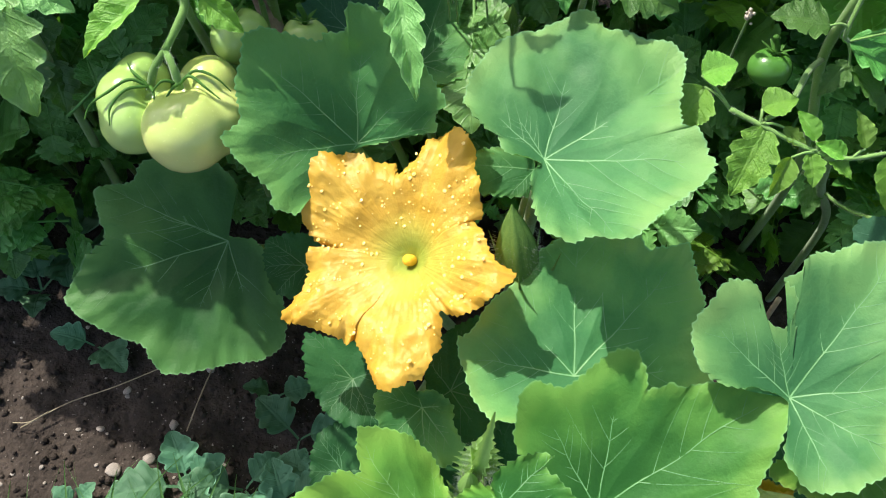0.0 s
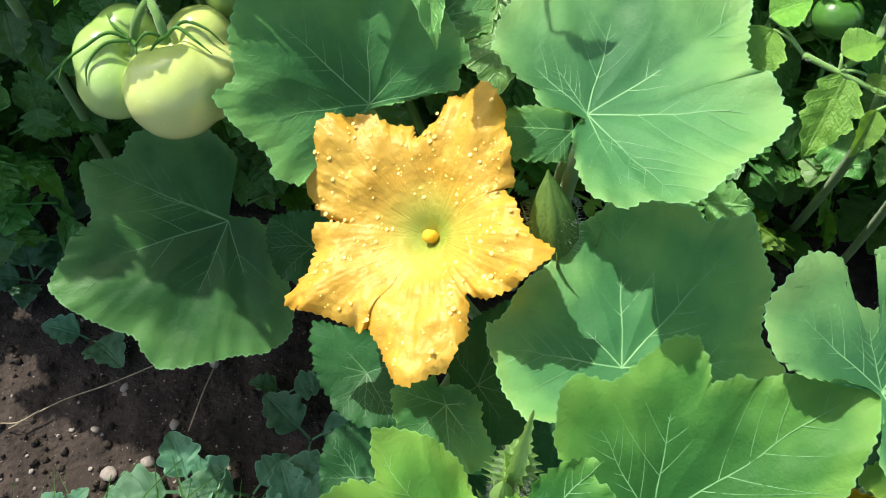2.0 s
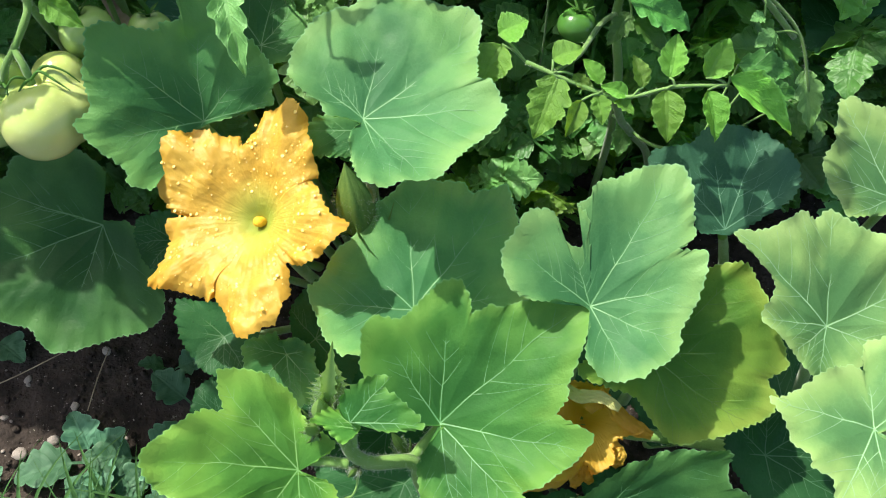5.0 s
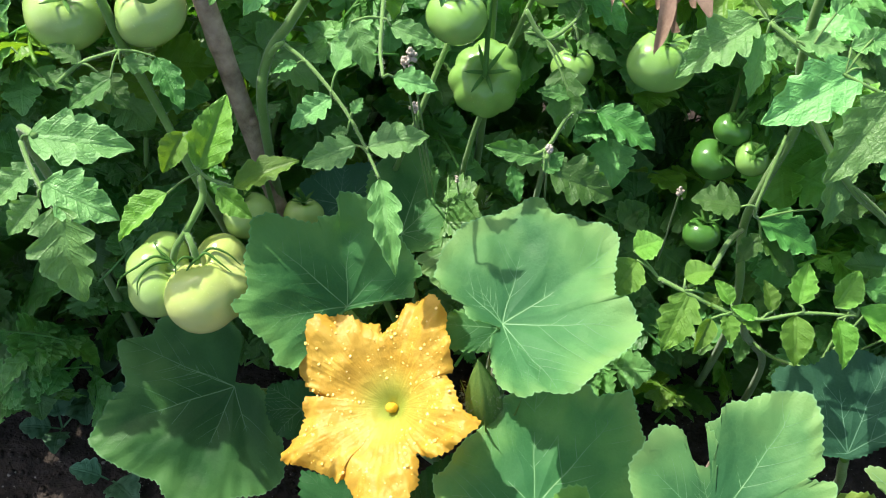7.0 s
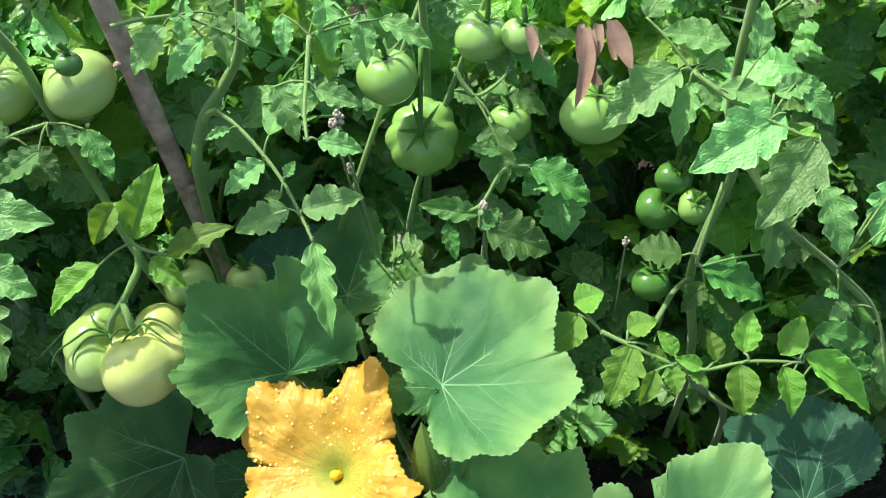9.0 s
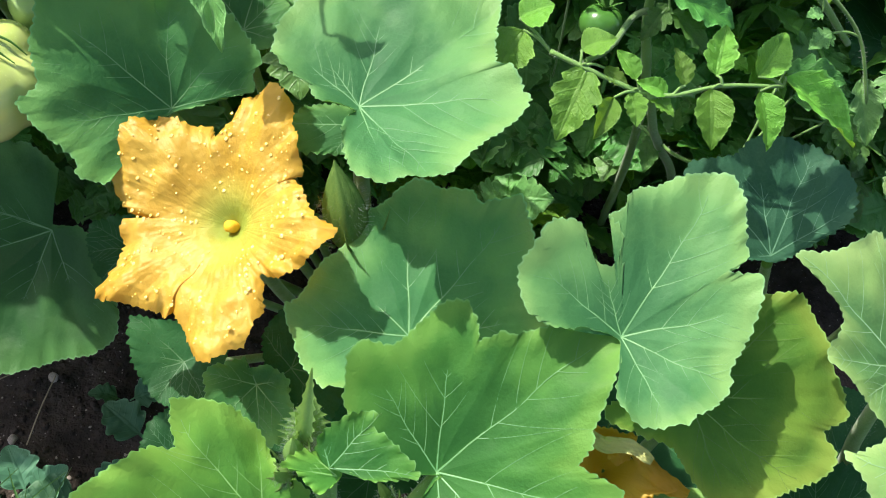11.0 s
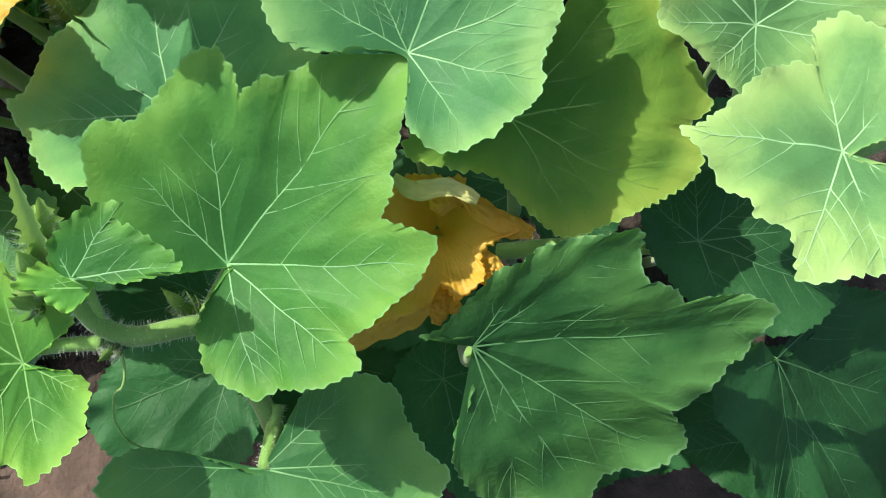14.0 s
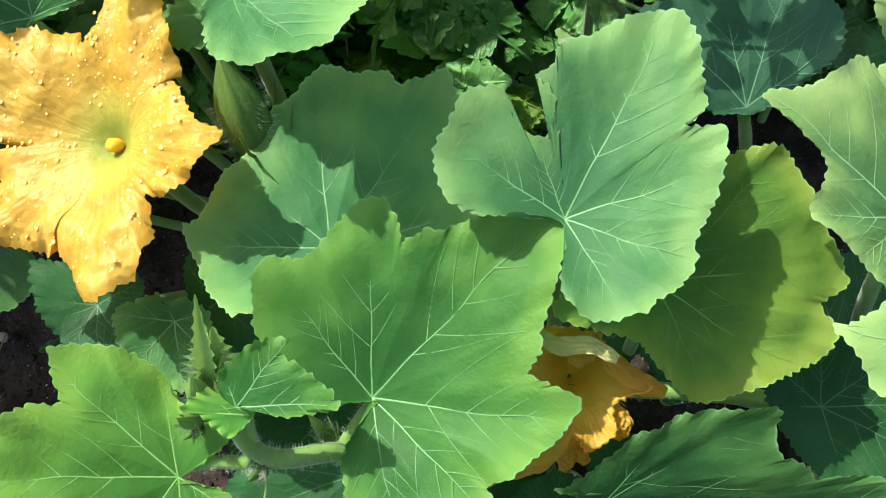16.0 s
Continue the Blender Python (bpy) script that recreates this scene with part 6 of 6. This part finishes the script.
pebbles = [pebble_mesh(k) for k in range(6)]
rnd = random.Random(3)
spots = [(-0.283, 0.326, 0.0035), (-0.281, 0.253, 0.006), (-0.262, 0.236, 0.0075), (-0.252, 0.262, 0.005), (-0.235, 0.292, 0.004), (-0.345, 0.375, 0.004), (-0.30, 0.29, 0.003), (-0.21, 0.345, 0.004)]
spots += [(rnd.uniform(-0.45, -0.14), rnd.uniform(0.2, 0.42), rnd.choice((0.0007, 0.001, 0.0013, 0.002))) for _ in range(90)]
for x, y, r in spots:
    ob = put("pebble", pebbles[rnd.randrange(6)], None, "", pose(x, y, soil_height(x, y) + r * 0.25, rnd.uniform(-20, 20), rnd.uniform(-20, 20), rnd.uniform(0, 360)) @ Matrix.Diagonal((r * 1.2, r, r * 0.9, 1)))
    tagged(ob, "small pale pebble lying on dark soil", "pebble", "pebbles on the soil")
clods = random.Random(4)
v, f = [], []
for _ in range(1500):
    x, y, r = clods.uniform(-0.5, 0.05), clods.uniform(0.18, 0.46), clods.choice((0.0008, 0.001, 0.0014, 0.0022, 0.0035))
    c = Vector((x, y, soil_height(x, y) + r * 0.2))
    b = len(v)
    ball(v, f, c, r, 6, 4, 0.8)
    for k in range(b, len(v)):
        v[k] = c + (v[k] - c) * (1 + 0.5 * noise.noise(v[k] * 600))
tagged(mesh_object("soil_crumbs", v, f, SOIL), "dark crumbs of soil", "soil", kind="stuff")


def twig(points, r, label, mat=STRAW):
    foot = Vector(points[0])
    v, f = tube([p - foot for p in curve(points, 8)], r, 6)
    ob = mesh_object("twig", v, f, mat)
    ob.location = foot
    tagged(ob, label, "twig", "dry twigs")


twig([(-0.367, 0.288, 0.004), (-0.33, 0.31, 0.006), (-0.29, 0.325, 0.008), (-0.245, 0.348, 0.006)], 0.0006, "thin dry straw-coloured twig on the soil")
twig([(-0.375, 0.293, 0.003), (-0.36, 0.293, 0.005), (-0.345, 0.302, 0.006)], 0.0005, "thin dry straw-coloured twig on the soil")
twig([(-0.222, 0.285, 0.004), (-0.214, 0.315, 0.008), (-0.207, 0.345, 0.005)], 0.0006, "thin dry brown stem on the soil")
twig([(-0.14, 0.155, 0.012), (-0.137, 0.165, 0.03), (-0.134, 0.172, 0.05)], 0.0012, "dry broken straw beside the slab")
twig([(0.252, 0.335, 0.02), (0.262, 0.345, 0.07), (0.268, 0.352, 0.12)], 0.0022, "dry reddish-brown broken twig", BARK)


# ---- weeds and grass ----
def weed(place, size, count, rng):
    """A low tuft of oval, bluntly toothed, wrinkled leaves on short stalks."""
    rnd = random.Random(rng)
    ob = thing("weed", "low weed with blunt-toothed blue-green leaves on the soil", "weed", place, "low weeds")
    turn0 = rnd.uniform(0, 360)
    for k in range(count):
        a = turn0 + 360 * k / count + rnd.uniform(-25, 25)
        length = size * rnd.uniform(0.75, 1.2)
        n, ac = 44, 6
        v, f, tags = [], [], []
        for i in range(n + 1):
            t = i / n
            q0 = max(0.0, (t - 0.25) / 0.75)
            body = math.sin(math.pi * q0 ** 0.62) ** 0.7 * (1.12 - 0.35 * q0)
            w = length * (0.022 + 0.27 * body * (1 + 0.34 * (abs(math.sin(t * 15 + k)) ** 0.7 - 0.4) + 0.14 * noise.noise((t * 4, k, rng))))
            for j in range(-ac, ac + 1):
                q = j / ac
                fold = 0.22 * w * abs(q) + 0.10 * length * body * abs(q) ** 2 * noise.noise((t * 6, q * 2, rng + k))
                relief = 0.045 * length * body * noise.noise((t * 9, q * 4, rng + k)) - 0.02 * length * body * math.exp(-(q / 0.12) ** 2)
                v.append(Vector((length * (t + 0.06 * body * q * q), w * q, length * (0.75 * t - 0.62 * t * t) + fold + relief)))
                tags.append((q0, q if t > 0.25 else 0.0))
        m = 2 * ac + 1
        for i in range(n):
            for j in range(m - 1):
                f.append((i * m + j, i * m + j + 1, (i + 1) * m + j + 1, (i + 1) * m + j))
        leaf = mesh_object("leaf", v, f, WEED, ob)
        leaf_tags(leaf.data, tags)
        leaf.matrix_basis = pose(0, 0, 0, rnd.uniform(-18, 18), rnd.uniform(-28, 4), a)


for k, (x, y, s, c) in enumerate(((-0.215, 0.238, 0.058, 4), (-0.168, 0.236, 0.050, 3), (-0.322, 0.372, 0.046, 2), (-0.305, 0.222, 0.022, 3), (-0.150, 0.320, 0.034, 2), (-0.125, 0.280, 0.046, 3), (-0.10, 0.245, 0.046, 3),
                                  (-0.385, 0.43, 0.05, 4), (-0.36, 0.47, 0.06, 4), (-0.30, 0.45, 0.05, 4), (-0.20, 0.195, 0.050, 4), (-0.165, 0.165, 0.050, 4), (-0.13, 0.215, 0.045, 4), (-0.105, 0.19, 0.042, 3), (-0.20, 0.148, 0.045, 4), (-0.245, 0.175, 0.05, 4))):
    weed((x, y, soil_height(x, y) - 0.001), s, c, 60 + k)
rnd = random.Random(21)
v, f = [], []
for _ in range(300):
    x, y = rnd.uniform(-0.36, -0.135), rnd.uniform(0.07, 0.195)
    if x > -0.15 and y < 0.2:
        x -= 0.03
    g, length, w = rnd.uniform(0, 6.3), rnd.uniform(0.04, 0.11), rnd.choice((0.0007, 0.0009, 0.0012, 0.0024, 0.0034))
    d, s = Vector((math.cos(g), math.sin(g), 0)), Vector((-math.sin(g), math.cos(g), 0))
    b = len(v)
    for i in range(7):
        t = i / 6
        c = Vector((x, y, 0)) + d * length * 0.75 * t ** 1.3 + Vector((0, 0, length * (0.95 * t - 0.5 * t * t)))
        v += [c - s * w * (1 - t), c - Vector((0, 0, w * 0.4)), c + s * w * (1 - t)]
    for i in range(6):
        f += [(b + 3 * i, b + 3 * i + 1, b + 3 * i + 4, b + 3 * i + 3), (b + 3 * i + 1, b + 3 * i + 2, b + 3 * i + 5, b + 3 * i + 4)]
tagged(mesh_object("grass", v, f, GRASS), "thin green grass blades beside the paving", "grass", kind="stuff")


# a dry seed stalk bends over the grass
stalk_foot = Vector((-0.245, 0.13, -0.002))
seed_stalk = thing("seed_stalk", "dry bent grass stalk with pale seeds", "dry grass", stalk_foot)
line = curve([stalk_foot, (-0.225, 0.150, 0.05), (-0.195, 0.168, 0.075), (-0.170, 0.166, 0.070), (-0.163, 0.158, 0.058)], 10)
v, f = tube([p - stalk_foot for p in line], 0.0006, 6)
mesh_object("stalk", v, f, STRAW, seed_stalk)
v, f = [], []
for k in range(34):
    p = line[14 + k * (len(line) - 15) // 34] - stalk_foot
    ball(v, f, p + Vector((rnd.gauss(0, 0.0022), rnd.gauss(0, 0.0022), rnd.gauss(-0.001, 0.002))), rnd.uniform(0.0007, 0.0013), 6, 4, 1.6)
tagged(mesh_object("seeds", v, f, STRAW, seed_stalk, "small pale seeds"), kind="stuff")
